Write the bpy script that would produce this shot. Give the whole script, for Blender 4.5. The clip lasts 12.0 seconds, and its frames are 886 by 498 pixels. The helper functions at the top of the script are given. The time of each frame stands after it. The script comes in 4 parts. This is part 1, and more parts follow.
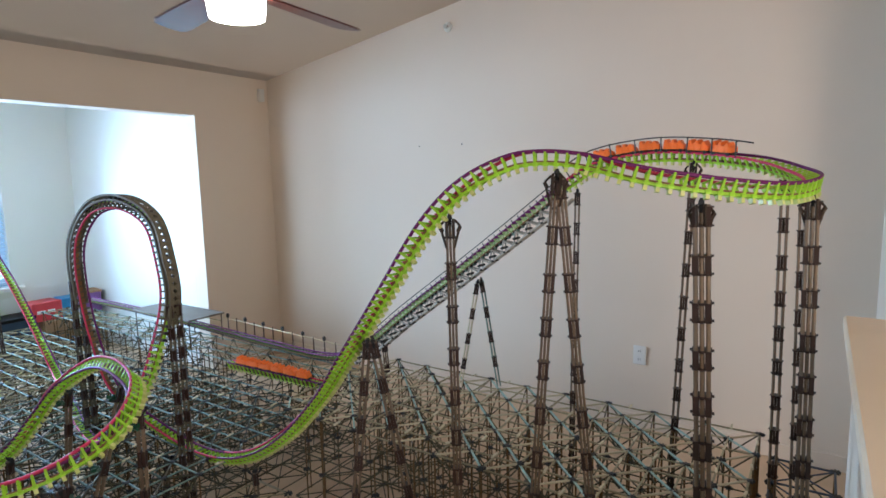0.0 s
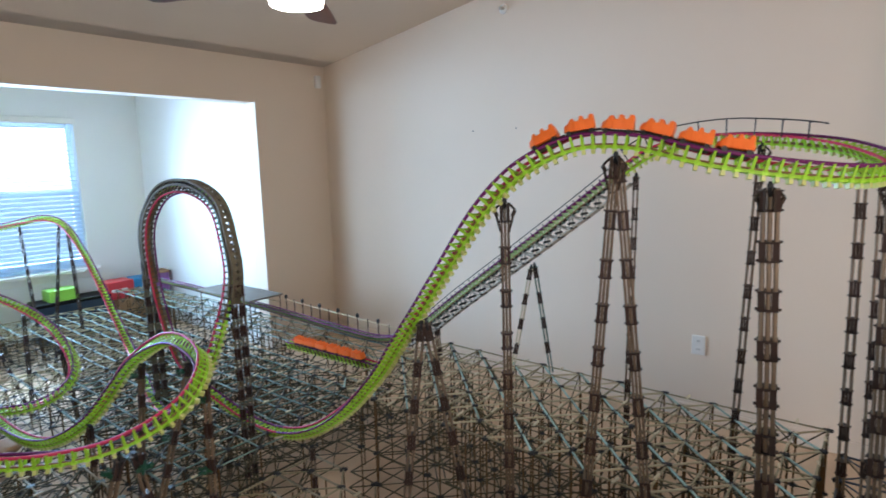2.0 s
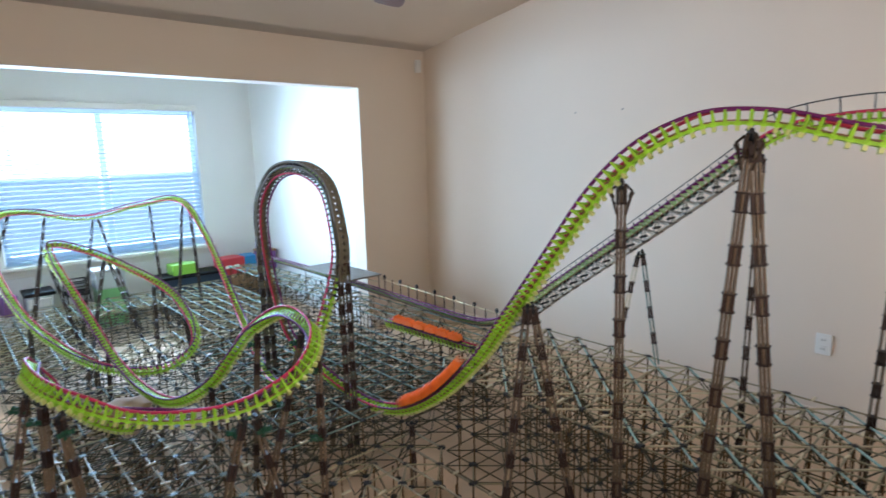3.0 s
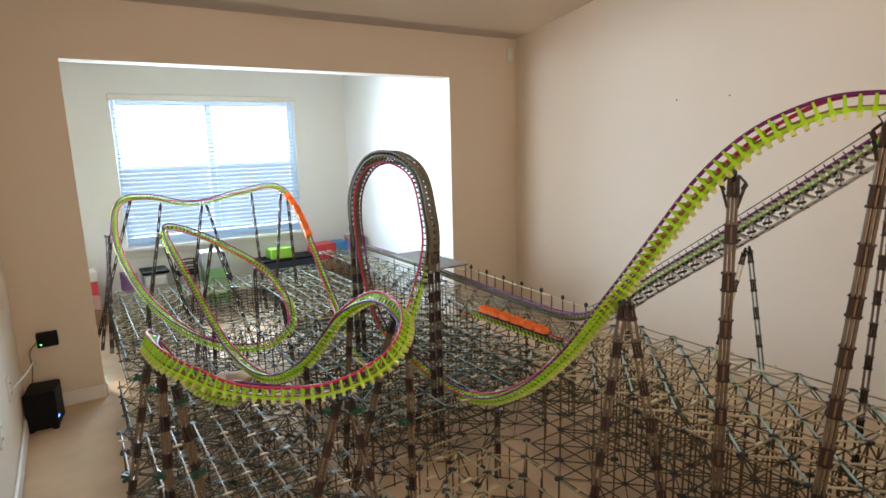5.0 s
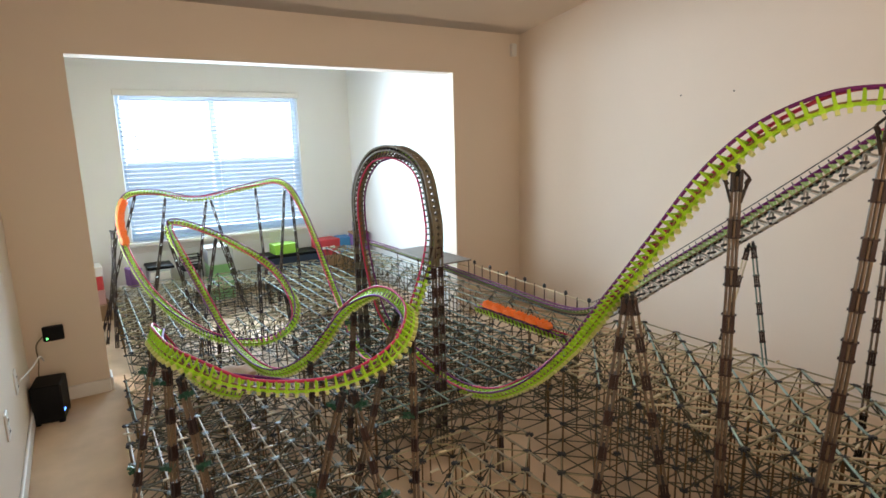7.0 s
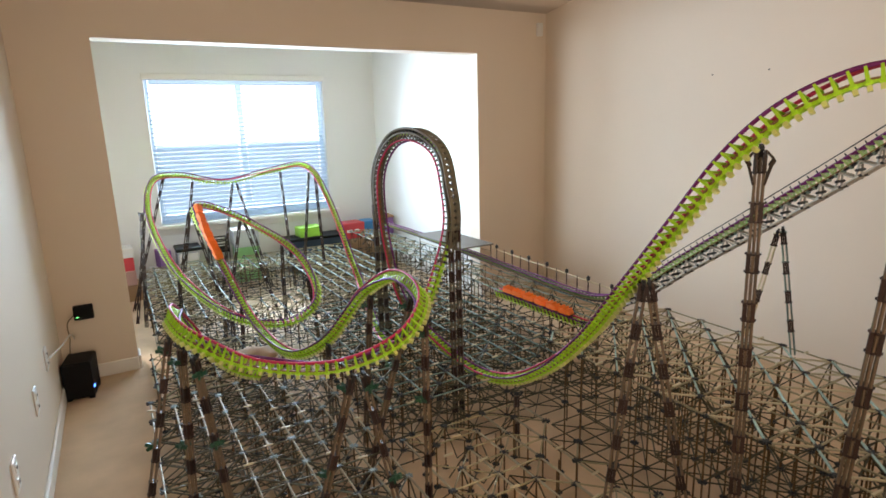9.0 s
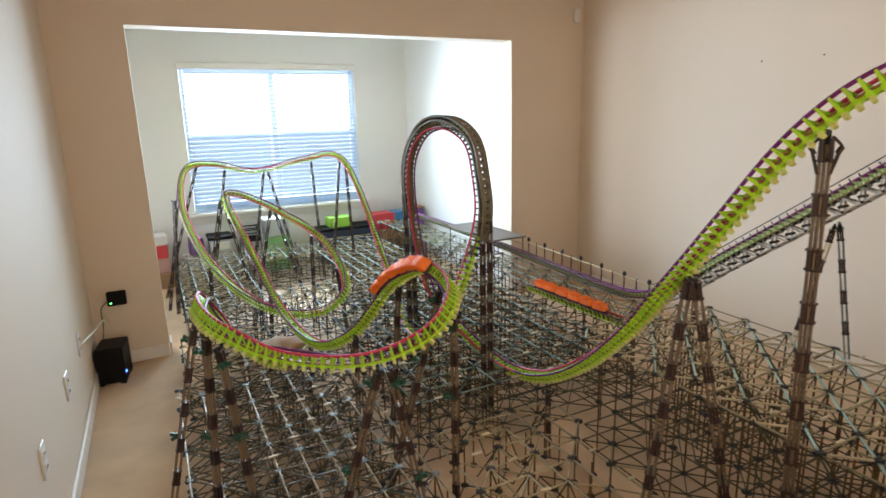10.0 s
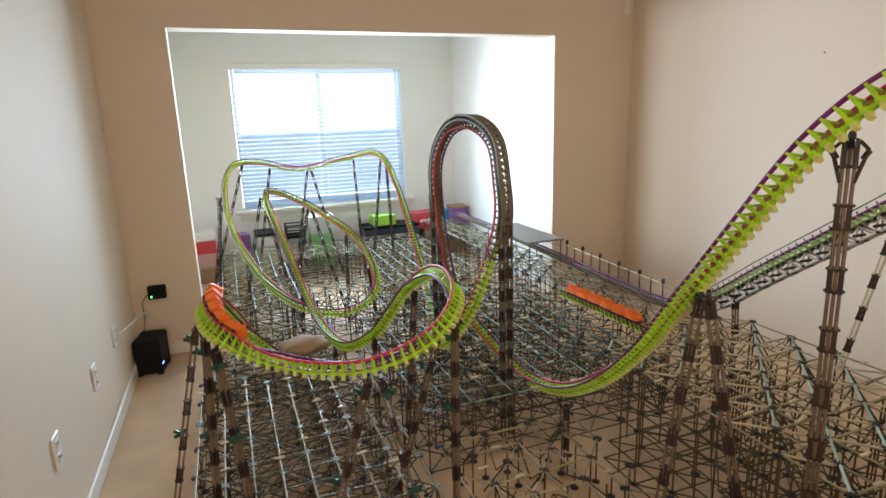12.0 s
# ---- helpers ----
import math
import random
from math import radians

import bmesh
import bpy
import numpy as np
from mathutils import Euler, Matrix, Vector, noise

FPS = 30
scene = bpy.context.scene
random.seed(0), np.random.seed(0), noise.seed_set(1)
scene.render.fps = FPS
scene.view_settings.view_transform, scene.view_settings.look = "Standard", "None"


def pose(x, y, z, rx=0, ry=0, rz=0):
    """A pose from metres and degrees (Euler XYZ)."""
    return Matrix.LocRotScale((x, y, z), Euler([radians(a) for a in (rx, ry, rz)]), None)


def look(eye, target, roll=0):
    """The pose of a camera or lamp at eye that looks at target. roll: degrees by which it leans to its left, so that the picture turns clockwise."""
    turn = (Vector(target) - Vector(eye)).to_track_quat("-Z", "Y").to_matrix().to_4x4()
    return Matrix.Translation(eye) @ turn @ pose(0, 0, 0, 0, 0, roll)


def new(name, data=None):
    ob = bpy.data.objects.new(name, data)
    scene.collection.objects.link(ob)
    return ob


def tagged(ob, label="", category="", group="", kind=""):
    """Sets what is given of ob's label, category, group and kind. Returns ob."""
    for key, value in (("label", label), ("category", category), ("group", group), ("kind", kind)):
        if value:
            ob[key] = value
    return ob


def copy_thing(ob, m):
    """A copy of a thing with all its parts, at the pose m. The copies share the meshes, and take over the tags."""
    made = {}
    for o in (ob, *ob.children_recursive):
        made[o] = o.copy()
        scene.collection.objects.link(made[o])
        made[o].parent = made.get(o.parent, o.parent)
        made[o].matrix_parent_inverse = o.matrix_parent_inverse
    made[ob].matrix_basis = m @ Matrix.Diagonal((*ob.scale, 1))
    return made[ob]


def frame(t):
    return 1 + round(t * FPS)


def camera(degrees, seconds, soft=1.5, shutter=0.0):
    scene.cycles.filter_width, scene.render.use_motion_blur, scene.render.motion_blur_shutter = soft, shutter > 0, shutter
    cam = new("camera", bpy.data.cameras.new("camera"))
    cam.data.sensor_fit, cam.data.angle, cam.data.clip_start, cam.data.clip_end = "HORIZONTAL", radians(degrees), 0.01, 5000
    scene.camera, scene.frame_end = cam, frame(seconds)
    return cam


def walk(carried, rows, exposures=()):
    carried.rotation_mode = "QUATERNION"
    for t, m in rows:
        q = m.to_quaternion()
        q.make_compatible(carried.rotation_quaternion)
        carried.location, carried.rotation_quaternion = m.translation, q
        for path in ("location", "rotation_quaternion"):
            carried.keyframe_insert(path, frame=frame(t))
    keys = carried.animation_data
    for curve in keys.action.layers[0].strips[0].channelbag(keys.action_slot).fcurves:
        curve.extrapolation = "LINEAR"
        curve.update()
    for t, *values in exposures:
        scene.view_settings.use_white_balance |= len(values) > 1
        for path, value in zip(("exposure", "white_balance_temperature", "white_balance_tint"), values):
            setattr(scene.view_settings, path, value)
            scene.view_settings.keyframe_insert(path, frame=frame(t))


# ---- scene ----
cam = camera(76.0, 12.0, soft=1.6, shutter=0.5)

PATH = [
    (0, (-3.524, -4.238, 1.603), (-1.875, -3.136, 1.348), -1.2),
    (0.5, (-3.526, -4.238, 1.608), (-1.88, -3.133, 1.348), -1.3),
    (1, (-3.526, -4.238, 1.604), (-1.893, -3.114, 1.339), -1.2),
    (1.5, (-3.532, -4.239, 1.606), (-1.93, -3.075, 1.328), -1.3),
    (2, (-3.532, -4.234, 1.598), (-1.996, -2.988, 1.297), -1.4),
    (2.5, (-3.543, -4.21, 1.592), (-2.112, -2.852, 1.267), -1.5),
    (3, (-3.566, -4.178, 1.582), (-2.25, -2.711, 1.24), -1.5),
    (3.5, (-3.58, -4.157, 1.579), (-2.377, -2.599, 1.223), -1.7),
    (5.5, (-3.591, -4.152, 1.581), (-2.513, -2.508, 1.213), -1.5),
    (6, (-3.601, -4.153, 1.577), (-2.521, -2.509, 1.21), -1.4),
    (6.5, (-3.596, -4.154, 1.579), (-2.52, -2.51, 1.205), -1.5),
    (7, (-3.591, -4.158, 1.576), (-2.521, -2.511, 1.195), -1.5),
    (9, (-3.526, -4.163, 1.565), (-2.551, -2.471, 1.133), -1.7),
    (9.5, (-3.506, -4.15, 1.548), (-2.576, -2.437, 1.097), -1.7),
    (10, (-3.490, -4.091, 1.544), (-2.611, -2.353, 1.088), -1.55),
    (10.5, (-3.473, -4.055, 1.542), (-2.656, -2.289, 1.080), -1.50),
    (11, (-3.401, -4.079, 1.547), (-2.652, -2.282, 1.086), -1.59),
    (11.5, (-3.330, -4.099, 1.550), (-2.618, -2.287, 1.092), -1.64),
    (12, (-3.271, -4.097, 1.547), (-2.589, -2.273, 1.088), -1.86),
]
walk(cam, [(t, look(eye, target, roll)) for t, eye, target, roll in PATH],
     exposures=[(0, 0.13, 5550, 12), (2.6, 0.15, 5500, 12), (3.6, 0.18, 6000, 13), (5.3, 0.18, 6950, 17), (12, 0.18, 6950, 17)])

# ---- track layout: rail-centre line of the coaster, in metres ----
TURN = [(-1.10, -3.28, 1.565), (-1.10, -3.42, 1.645), (-1.10, -3.65, 1.68), (-1.12, -3.86, 1.67), (-1.21, -4.05, 1.64), (-1.36, -4.17, 1.60),
        (-1.56, -4.215, 1.575), (-1.76, -4.16, 1.56), (-1.91, -4.03, 1.575), (-2.01, -3.85, 1.61), (-2.045, -3.70, 1.654)]
DROP = [(-2.085, -3.57, 1.664), (-2.122, -3.48, 1.637), (-2.152, -3.37, 1.570), (-2.165, -3.25, 1.45), (-2.155, -3.10, 1.261), (-2.119, -2.90, 1.028),
        (-2.058, -2.66, 0.778), (-2.022, -2.40, 0.543), (-2.016, -2.12, 0.373), (-2.029, -1.82, 0.318), (-2.063, -1.48, 0.39), (-2.11, -1.21, 0.53)]
LOOP = [(-2.135, -1.10, 0.79), (-2.152, -1.06, 1.08), (-2.162, -1.10, 1.29), (-2.142, -1.20, 1.43), (-2.122, -1.34, 1.48), (-2.102, -1.50, 1.47),
        (-2.092, -1.64, 1.40), (-2.112, -1.74, 1.26), (-2.132, -1.79, 1.08), (-2.195, -1.78, 0.85), (-2.250, -1.71, 0.64), (-2.280, -1.55, 0.45),
        (-2.260, -1.30, 0.33), (-2.180, -0.95, 0.29), (-2.060, -0.55, 0.29), (-1.950, -0.15, 0.32)]
HILL = [
    (-1.88, 0.15, 0.40),
    (-1.88, 0.75, 0.97),
    (-1.94, 1.14, 1.22),
    (-2.21, 1.38, 1.19),
    (-2.61, 1.49, 1.11),
    (-2.98, 1.47, 1.18),
    (-3.23, 1.27, 1.16),
    (-3.31, 0.86, 0.90),
    (-3.20, 0.30, 0.56),
    (-2.95, -0.27, 0.36),
    (-2.65, -0.57, 0.33),
    (-2.42, -0.46, 0.44),
    (-2.42, -0.07, 0.67),
    (-2.68, 0.33, 0.89),
    (-2.96, 0.55, 1.01),
]
DIVE = [
    (-3.00, 0.47, 0.93),
    (-2.92, 0.08, 0.62),
    (-2.85, -0.49, 0.35),
    (-2.77, -1.04, 0.31),
    (-2.65, -1.40, 0.49),
    (-2.57, -1.65, 0.77),
    (-2.53, -1.97, 0.93),
    (-2.58, -2.31, 0.93),
    (-2.74, -2.50, 0.87),
    (-2.96, -2.49, 0.82),
    (-3.17, -2.37, 0.83),
    (-3.34, -2.21, 0.88),
    (-3.39, -1.96, 0.90),
    (-3.37, -1.72, 0.87),
]
TAIL = [(-3.35, -1.60, 0.81), (-3.30, -1.48, 0.70), (-3.23, -1.40, 0.57), (-3.15, -1.33, 0.45), (-3.06, -1.27, 0.36), (-2.97, -1.21, 0.30)]


def spline(points, step=0.01):
    """Points at even steps along a smooth curve through the given points."""
    p = np.array(points, float)
    p = np.vstack([2 * p[0] - p[1], p, 2 * p[-1] - p[-2]])
    dense = []
    for k in range(1, len(p) - 2):
        a, b, c, d = p[k - 1:k + 3]
        for u in np.linspace(0, 1, 24, endpoint=False):
            dense.append(0.5 * (2 * b + (c - a) * u + (2 * a - 5 * b + 4 * c - d) * u * u + (3 * b - a - 3 * c + d) * u ** 3))
    dense.append(p[-2])
    dense = np.array(dense)
    for _ in range(12):
        dense[1:-1] = 0.25 * dense[:-2] + 0.5 * dense[1:-1] + 0.25 * dense[2:]
    run = np.r_[0, np.cumsum(np.linalg.norm(np.diff(dense, axis=0), axis=1))]
    n = int(run[-1] / step) + 1
    at = np.linspace(0, run[-1], n)
    return np.stack([np.interp(at, run, dense[:, c]) for c in range(3)], -1)


def banked(curve, top, gain=0.8, loops=()):
    """Tangents and up vectors of a track: the up leans into the curves as the speed, from the height below top, asks for.
    loops: stretches, in metres along the curve, where it may turn over."""
    t = np.gradient(curve, axis=0)
    ds = np.linalg.norm(t, axis=1)[:, None]
    t = t / ds
    bend = np.gradient(t, axis=0) / ds
    for _ in range(60):
        bend[1:-1] = 0.25 * bend[:-2] + 0.5 * bend[1:-1] + 0.25 * bend[2:]
    speed = 2 * 9.8 * gain * np.clip(top - curve[:, 2], 0.03, 9)[:, None]
    z = np.array([0.0, 0.0, 1.0])
    rise = z - t * t[:, 2:3]
    rise /= np.maximum(np.linalg.norm(rise, axis=1)[:, None], 0.05)
    side = np.cross(t, rise)
    plain = rise * np.maximum(9.8 + speed * (bend * rise).sum(1)[:, None], 4.0) + side * 0.45 * speed * (bend * side).sum(1)[:, None]
    plain /= np.linalg.norm(plain, axis=1)[:, None]
    free = z * 9.8 + bend * speed
    free[:, 0] *= 0.15
    free -= t * (free * t).sum(1)[:, None]
    free /= np.linalg.norm(free, axis=1)[:, None]
    run = np.cumsum(ds[:, 0])
    mix = np.zeros((len(curve), 1))
    for a, b in loops:
        mix[:, 0] = np.maximum(mix[:, 0], np.clip(np.minimum((run - a) / 0.25, (b - run) / 0.25), 0, 1))
    up = plain * (1 - mix) + free * mix
    for _ in range(60):
        up[1:-1] = 0.25 * up[:-2] + 0.5 * up[1:-1] + 0.25 * up[2:]
    up -= t * (up * t).sum(1)[:, None]
    up /= np.linalg.norm(up, axis=1)[:, None]
    return t, up


STEP = 0.01
RIDE = spline(TURN + DROP + LOOP + HILL + DIVE + TAIL, STEP)
RIDE_T, RIDE_U = banked(RIDE, 1.78, 0.8, [(4.9, 7.4)])
# the crest and the drop lean a little
along = np.arange(len(RIDE)) * STEP
lean = np.interp(along, [1.5, 1.9, 2.3, 2.8, 3.3, 3.9, 4.5], [0.0, -0.06, -0.05, 0.08, 0.32, 0.36, 0.0])[:, None]
RIDE_U = RIDE_U * np.cos(lean) - np.cross(RIDE_T, RIDE_U) * np.sin(lean)
# ---- end of layout ----

# ---- light ----
world = bpy.data.worlds.new("world")
scene.world = world
world.use_nodes = True
wn = world.node_tree
sky = wn.nodes.new("ShaderNodeTexSky")
sky.sky_type, sky.sun_disc, sky.sun_elevation, sky.sun_rotation = "NISHITA", False, radians(42), radians(200)
wn.nodes["Background"].inputs[1].default_value = 0.12
wn.links.new(sky.outputs[0], wn.nodes["Background"].inputs[0])


def lamp(name, kind, power, color, m, size=None):
    data = bpy.data.lights.new(name, kind)
    data.energy, data.color = power, color
    if kind == "AREA":
        data.shape, data.size, data.size_y = "RECTANGLE", size[0], size[1]
    ob = new(name, data)
    ob.matrix_world = m
    return ob


sun = bpy.data.lights.new("sun", "SUN")
sun.energy, sun.angle, sun.color = 2.0, radians(0.5), (1.0, 0.95, 0.88)
new("sun", sun).matrix_world = look((0, 0, 6), (1.2, -3.0, 2.5))
window_light = lamp("window_daylight", "AREA", 112, (0.55, 0.80, 1.0), look((-2.24, 2.13, 1.40), (-2.24, 0, 1.15)), (1.7, 1.4))
window_light.data.spread = radians(122)
side_light = lamp("side_window_daylight", "AREA", 21, (0.72, 0.88, 1.0), look((-3.96, 1.18, 1.35), (0, -0.3, 1.25)), (1.4, 1.45))
side_light.data.spread = radians(90)
# unseen warm fill lamp added behind the camera, no opening is built for it
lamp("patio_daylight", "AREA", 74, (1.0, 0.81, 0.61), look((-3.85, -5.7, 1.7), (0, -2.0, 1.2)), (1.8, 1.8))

# ---- materials ----


def material(name, base, rough=0.5, metal=0.0, vary=0.12, scale=20.0, bump=0.0, bump_scale=80.0, trans=0.0, alpha=1.0, emit=None, spec=0.5, island=0.0):
    m = bpy.data.materials.new(name)
    m.use_nodes = True
    nt = m.node_tree
    b = nt.nodes["Principled BSDF"]
    b.inputs["Roughness"].default_value, b.inputs["Metallic"].default_value = rough, metal
    b.inputs["Specular IOR Level"].default_value = spec
    if trans:
        b.inputs["Transmission Weight"].default_value = trans
    co = nt.nodes.new("ShaderNodeTexCoord")
    big = nt.nodes.new("ShaderNodeTexNoise")
    big.inputs["Scale"].default_value, big.inputs["Detail"].default_value = scale, 5
    nt.links.new(co.outputs["Object"], big.inputs["Vector"])
    ramp = nt.nodes.new("ShaderNodeMapRange")
    ramp.inputs["To Min"].default_value, ramp.inputs["To Max"].default_value = 1 - vary, 1 + vary
    nt.links.new(big.outputs["Fac"], ramp.inputs["Value"])
    mul = nt.nodes.new("ShaderNodeVectorMath")
    mul.operation = "SCALE"
    mul.inputs[0].default_value = base[:3]
    nt.links.new(ramp.outputs[0], mul.inputs["Scale"])
    last = mul
    if island:
        geo = nt.nodes.new("ShaderNodeNewGeometry")
        info = nt.nodes.new("ShaderNodeObjectInfo")
        add = nt.nodes.new("ShaderNodeMath")
        add.operation = "ADD"
        nt.links.new(geo.outputs["Random Per Island"], add.inputs[0])
        nt.links.new(info.outputs["Random"], add.inputs[1])
        r2 = nt.nodes.new("ShaderNodeMapRange")
        r2.inputs["From Max"].default_value = 2.0
        r2.inputs["To Min"].default_value, r2.inputs["To Max"].default_value = 1 - island, 1 + island
        nt.links.new(add.outputs[0], r2.inputs["Value"])
        m2 = nt.nodes.new("ShaderNodeVectorMath")
        m2.operation = "SCALE"
        nt.links.new(mul.outputs[0], m2.inputs[0])
        nt.links.new(r2.outputs[0], m2.inputs["Scale"])
        last = m2
    nt.links.new(last.outputs[0], b.inputs["Base Color"])
    if bump:
        fine = nt.nodes.new("ShaderNodeTexNoise")
        fine.inputs["Scale"].default_value, fine.inputs["Detail"].default_value = bump_scale, 4
        nt.links.new(co.outputs["Object"], fine.inputs["Vector"])
        bp = nt.nodes.new("ShaderNodeBump")
        bp.inputs["Strength"].default_value, bp.inputs["Distance"].default_value = bump, 0.002
        nt.links.new(fine.outputs["Fac"], bp.inputs["Height"])
        nt.links.new(bp.outputs[0], b.inputs["Normal"])
    if emit:
        b.inputs["Emission Color"].default_value, b.inputs["Emission Strength"].default_value = (*emit[0], 1), emit[1]
    return m


PAINT = material("wall_paint", (0.755, 0.645, 0.530), 0.75, vary=0.03, scale=1.5, bump=0.25, bump_scale=140)
# wall paint made whiter and cooler, the sunroom daylight put into its colour
DAYLIT_PAINT = material("cool_white_paint", (0.80, 0.80, 0.785), 0.75, vary=0.03, scale=1.5, bump=0.25, bump_scale=140)
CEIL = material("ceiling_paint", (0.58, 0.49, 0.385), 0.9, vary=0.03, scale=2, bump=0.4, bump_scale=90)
TRIM = material("white_trim", (0.80, 0.78, 0.74), 0.4, vary=0.03, scale=5)
CAPPAINT = material("warm_cream_paint", (0.88, 0.74, 0.56), 0.45, vary=0.03, scale=5)
CARPET = material("carpet", (0.62, 0.45, 0.30), 0.95, vary=0.28, scale=4.5, bump=1.0, bump_scale=320)
LIME = material("lime_plastic", (0.37, 0.69, 0.03), 0.42, vary=0.12, scale=30, island=0.2, spec=0.35)
PALEGREEN = material("pale_green_plastic", (0.40, 0.64, 0.26), 0.3, vary=0.1, scale=30, island=0.15)
COL_ROD = material("smoky_brown_rod", (0.175, 0.128, 0.085), 0.45, vary=0.25, scale=25, island=0.3, spec=0.25)
LIME_TIP = material("pale_lime_plastic", (0.62, 0.66, 0.22), 0.35, vary=0.1, scale=30)
# brown of the shaded spine as it looks between the rails
STRIP = material("brown_strip", (0.24, 0.135, 0.065), 0.6, vary=0.25, scale=12, spec=0.2)
PURPLE = material("purple_tube", (0.15, 0.016, 0.125), 0.55, vary=0.12, scale=12, spec=0.3)
MAGENTA = material("magenta_tube", (0.56, 0.04, 0.11), 0.55, vary=0.12, scale=12, spec=0.3)
ORANGE = material("orange_plastic", (0.98, 0.21, 0.022), 0.5, vary=0.06, scale=30)
CHASSIS = material("black_plastic", (0.02, 0.02, 0.022), 0.45, vary=0.2, scale=30)
ROD_TAN = material("olive_tan_rod", (0.34, 0.295, 0.18), 0.5, vary=0.2, scale=25, island=0.3, spec=0.2)
ROD_PALE = material("pale_rod", (0.60, 0.53, 0.36), 0.45, vary=0.15, scale=25, island=0.25, spec=0.3)
ROD_TEAL = material("grey_teal_rod", (0.16, 0.225, 0.195), 0.55, vary=0.2, scale=25, island=0.3, spec=0.2)
ROD_OLIVE = material("grey_olive_rod", (0.105, 0.10, 0.068), 0.5, vary=0.2, scale=25, island=0.35, spec=0.2)
ROD_STRAW = material("straw_rod", (0.34, 0.30, 0.21), 0.45, vary=0.2, scale=25, island=0.3, spec=0.3)
TRUSS = material("pale_grey_rod", (0.40, 0.38, 0.33), 0.45, vary=0.2, scale=25, island=0.3, spec=0.3)
ROD_AQUA = material("aqua_grey_rod", (0.29, 0.40, 0.34), 0.5, vary=0.2, scale=25, island=0.35, spec=0.35)
ROD_WEB = material("olive_brown_rod", (0.080, 0.070, 0.042), 0.55, vary=0.2, scale=25, island=0.3, spec=0.2)
ROD_AMBER = material("amber_brown_rod", (0.12, 0.066, 0.022), 0.5, vary=0.2, scale=25, island=0.35, spec=0.25)
ROD_DARK = material("brown_rod", (0.050, 0.034, 0.024), 0.55, vary=0.2, scale=25, island=0.3, spec=0.2)
BLOCK = material("dark_brown_connector", (0.026, 0.011, 0.008), 0.45, vary=0.3, scale=25, island=0.6)
GREY = material("grey_connector", (0.028, 0.030, 0.034), 0.5, vary=0.25, scale=30, island=0.4, spec=0.25)
CLEAR = material("pale_blue_connector", (0.25, 0.33, 0.36), 0.55, vary=0.15, scale=30, island=0.35, spec=0.25)
LOOPGREY = material("olive_grey_plastic", (0.12, 0.105, 0.07), 0.5, vary=0.3, scale=30, island=0.3, spec=0.3)
ROOF = material("grey_roof_panel", (0.19, 0.17, 0.15), 0.6, vary=0.15, scale=8)
CHERRY = material("dark_cherry_wood", (0.085, 0.018, 0.014), 0.35, vary=0.35, scale=14)
NICKEL = material("brushed_nickel", (0.6, 0.58, 0.55), 0.3, metal=1.0, vary=0.05)
LAMPGLOW = material("frosted_lamp", (0.9, 0.9, 0.88), 0.5, emit=((1.0, 0.86, 0.66), 32.0))
BLACK = material("matt_black_case", (0.008, 0.008, 0.009), 0.6, vary=0.2, scale=20, spec=0.15)
CABLE = material("tan_cable", (0.22, 0.18, 0.11), 0.5)
WHITE = material("white_plastic", (0.8, 0.79, 0.76), 0.35, vary=0.02)
DARKSLOT = material("dark_slot", (0.05, 0.05, 0.05), 0.6)
GREEN_LED = material("green_led", (0.05, 0.6, 0.1), 0.4, emit=((0.1, 1.0, 0.2), 5.0))
BLUE_LED = material("blue_led", (0.05, 0.1, 0.7), 0.4, emit=((0.05, 0.2, 1.0), 7.0))
# translucent white of the slats, also used to brighten the window frames
BACKLIT_WHITE = material("blind_slat", (0.80, 0.84, 0.88), 0.5, vary=0.03)
bn = BACKLIT_WHITE.node_tree
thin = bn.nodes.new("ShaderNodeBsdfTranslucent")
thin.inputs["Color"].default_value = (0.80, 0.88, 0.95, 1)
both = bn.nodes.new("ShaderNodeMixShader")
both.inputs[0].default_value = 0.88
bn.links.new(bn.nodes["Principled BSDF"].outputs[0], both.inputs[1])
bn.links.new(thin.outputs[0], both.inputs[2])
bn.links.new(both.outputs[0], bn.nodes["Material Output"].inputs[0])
RED = material("red_printed_card", (0.62, 0.05, 0.06), 0.45, vary=0.2, scale=9)
BLUE = material("blue_printed_card", (0.05, 0.30, 0.62), 0.45, vary=0.25, scale=9)
LIMEBOX = material("lime_card", (0.30, 0.62, 0.06), 0.45, vary=0.15, scale=9)
CARTON = material("brown_carton", (0.36, 0.22, 0.12), 0.8, vary=0.15, scale=9)
STRAW = material("brown_cloth", (0.36, 0.24, 0.15), 0.85, vary=0.25, scale=20, bump=0.6, bump_scale=200)
PINKBIN = material("pink_clear_bin", (0.60, 0.36, 0.33), 0.3, vary=0.15, scale=9)
PALEBIN = material("clear_grey_bin", (0.55, 0.58, 0.60), 0.25, vary=0.1, scale=9)
GREENBIN = material("green_bin", (0.25, 0.55, 0.22), 0.35, vary=0.1, scale=9)
PURPLEBAG = material("purple_bag", (0.22, 0.10, 0.30), 0.6, vary=0.2, scale=9)
NAVY = material("dark_navy_box", (0.025, 0.045, 0.08), 0.4, vary=0.3, scale=9)
SKYGLOW = material("outdoor_brightness", (0.8, 0.9, 1.0), 0.9, emit=((0.80, 0.93, 1.0), 2.05))

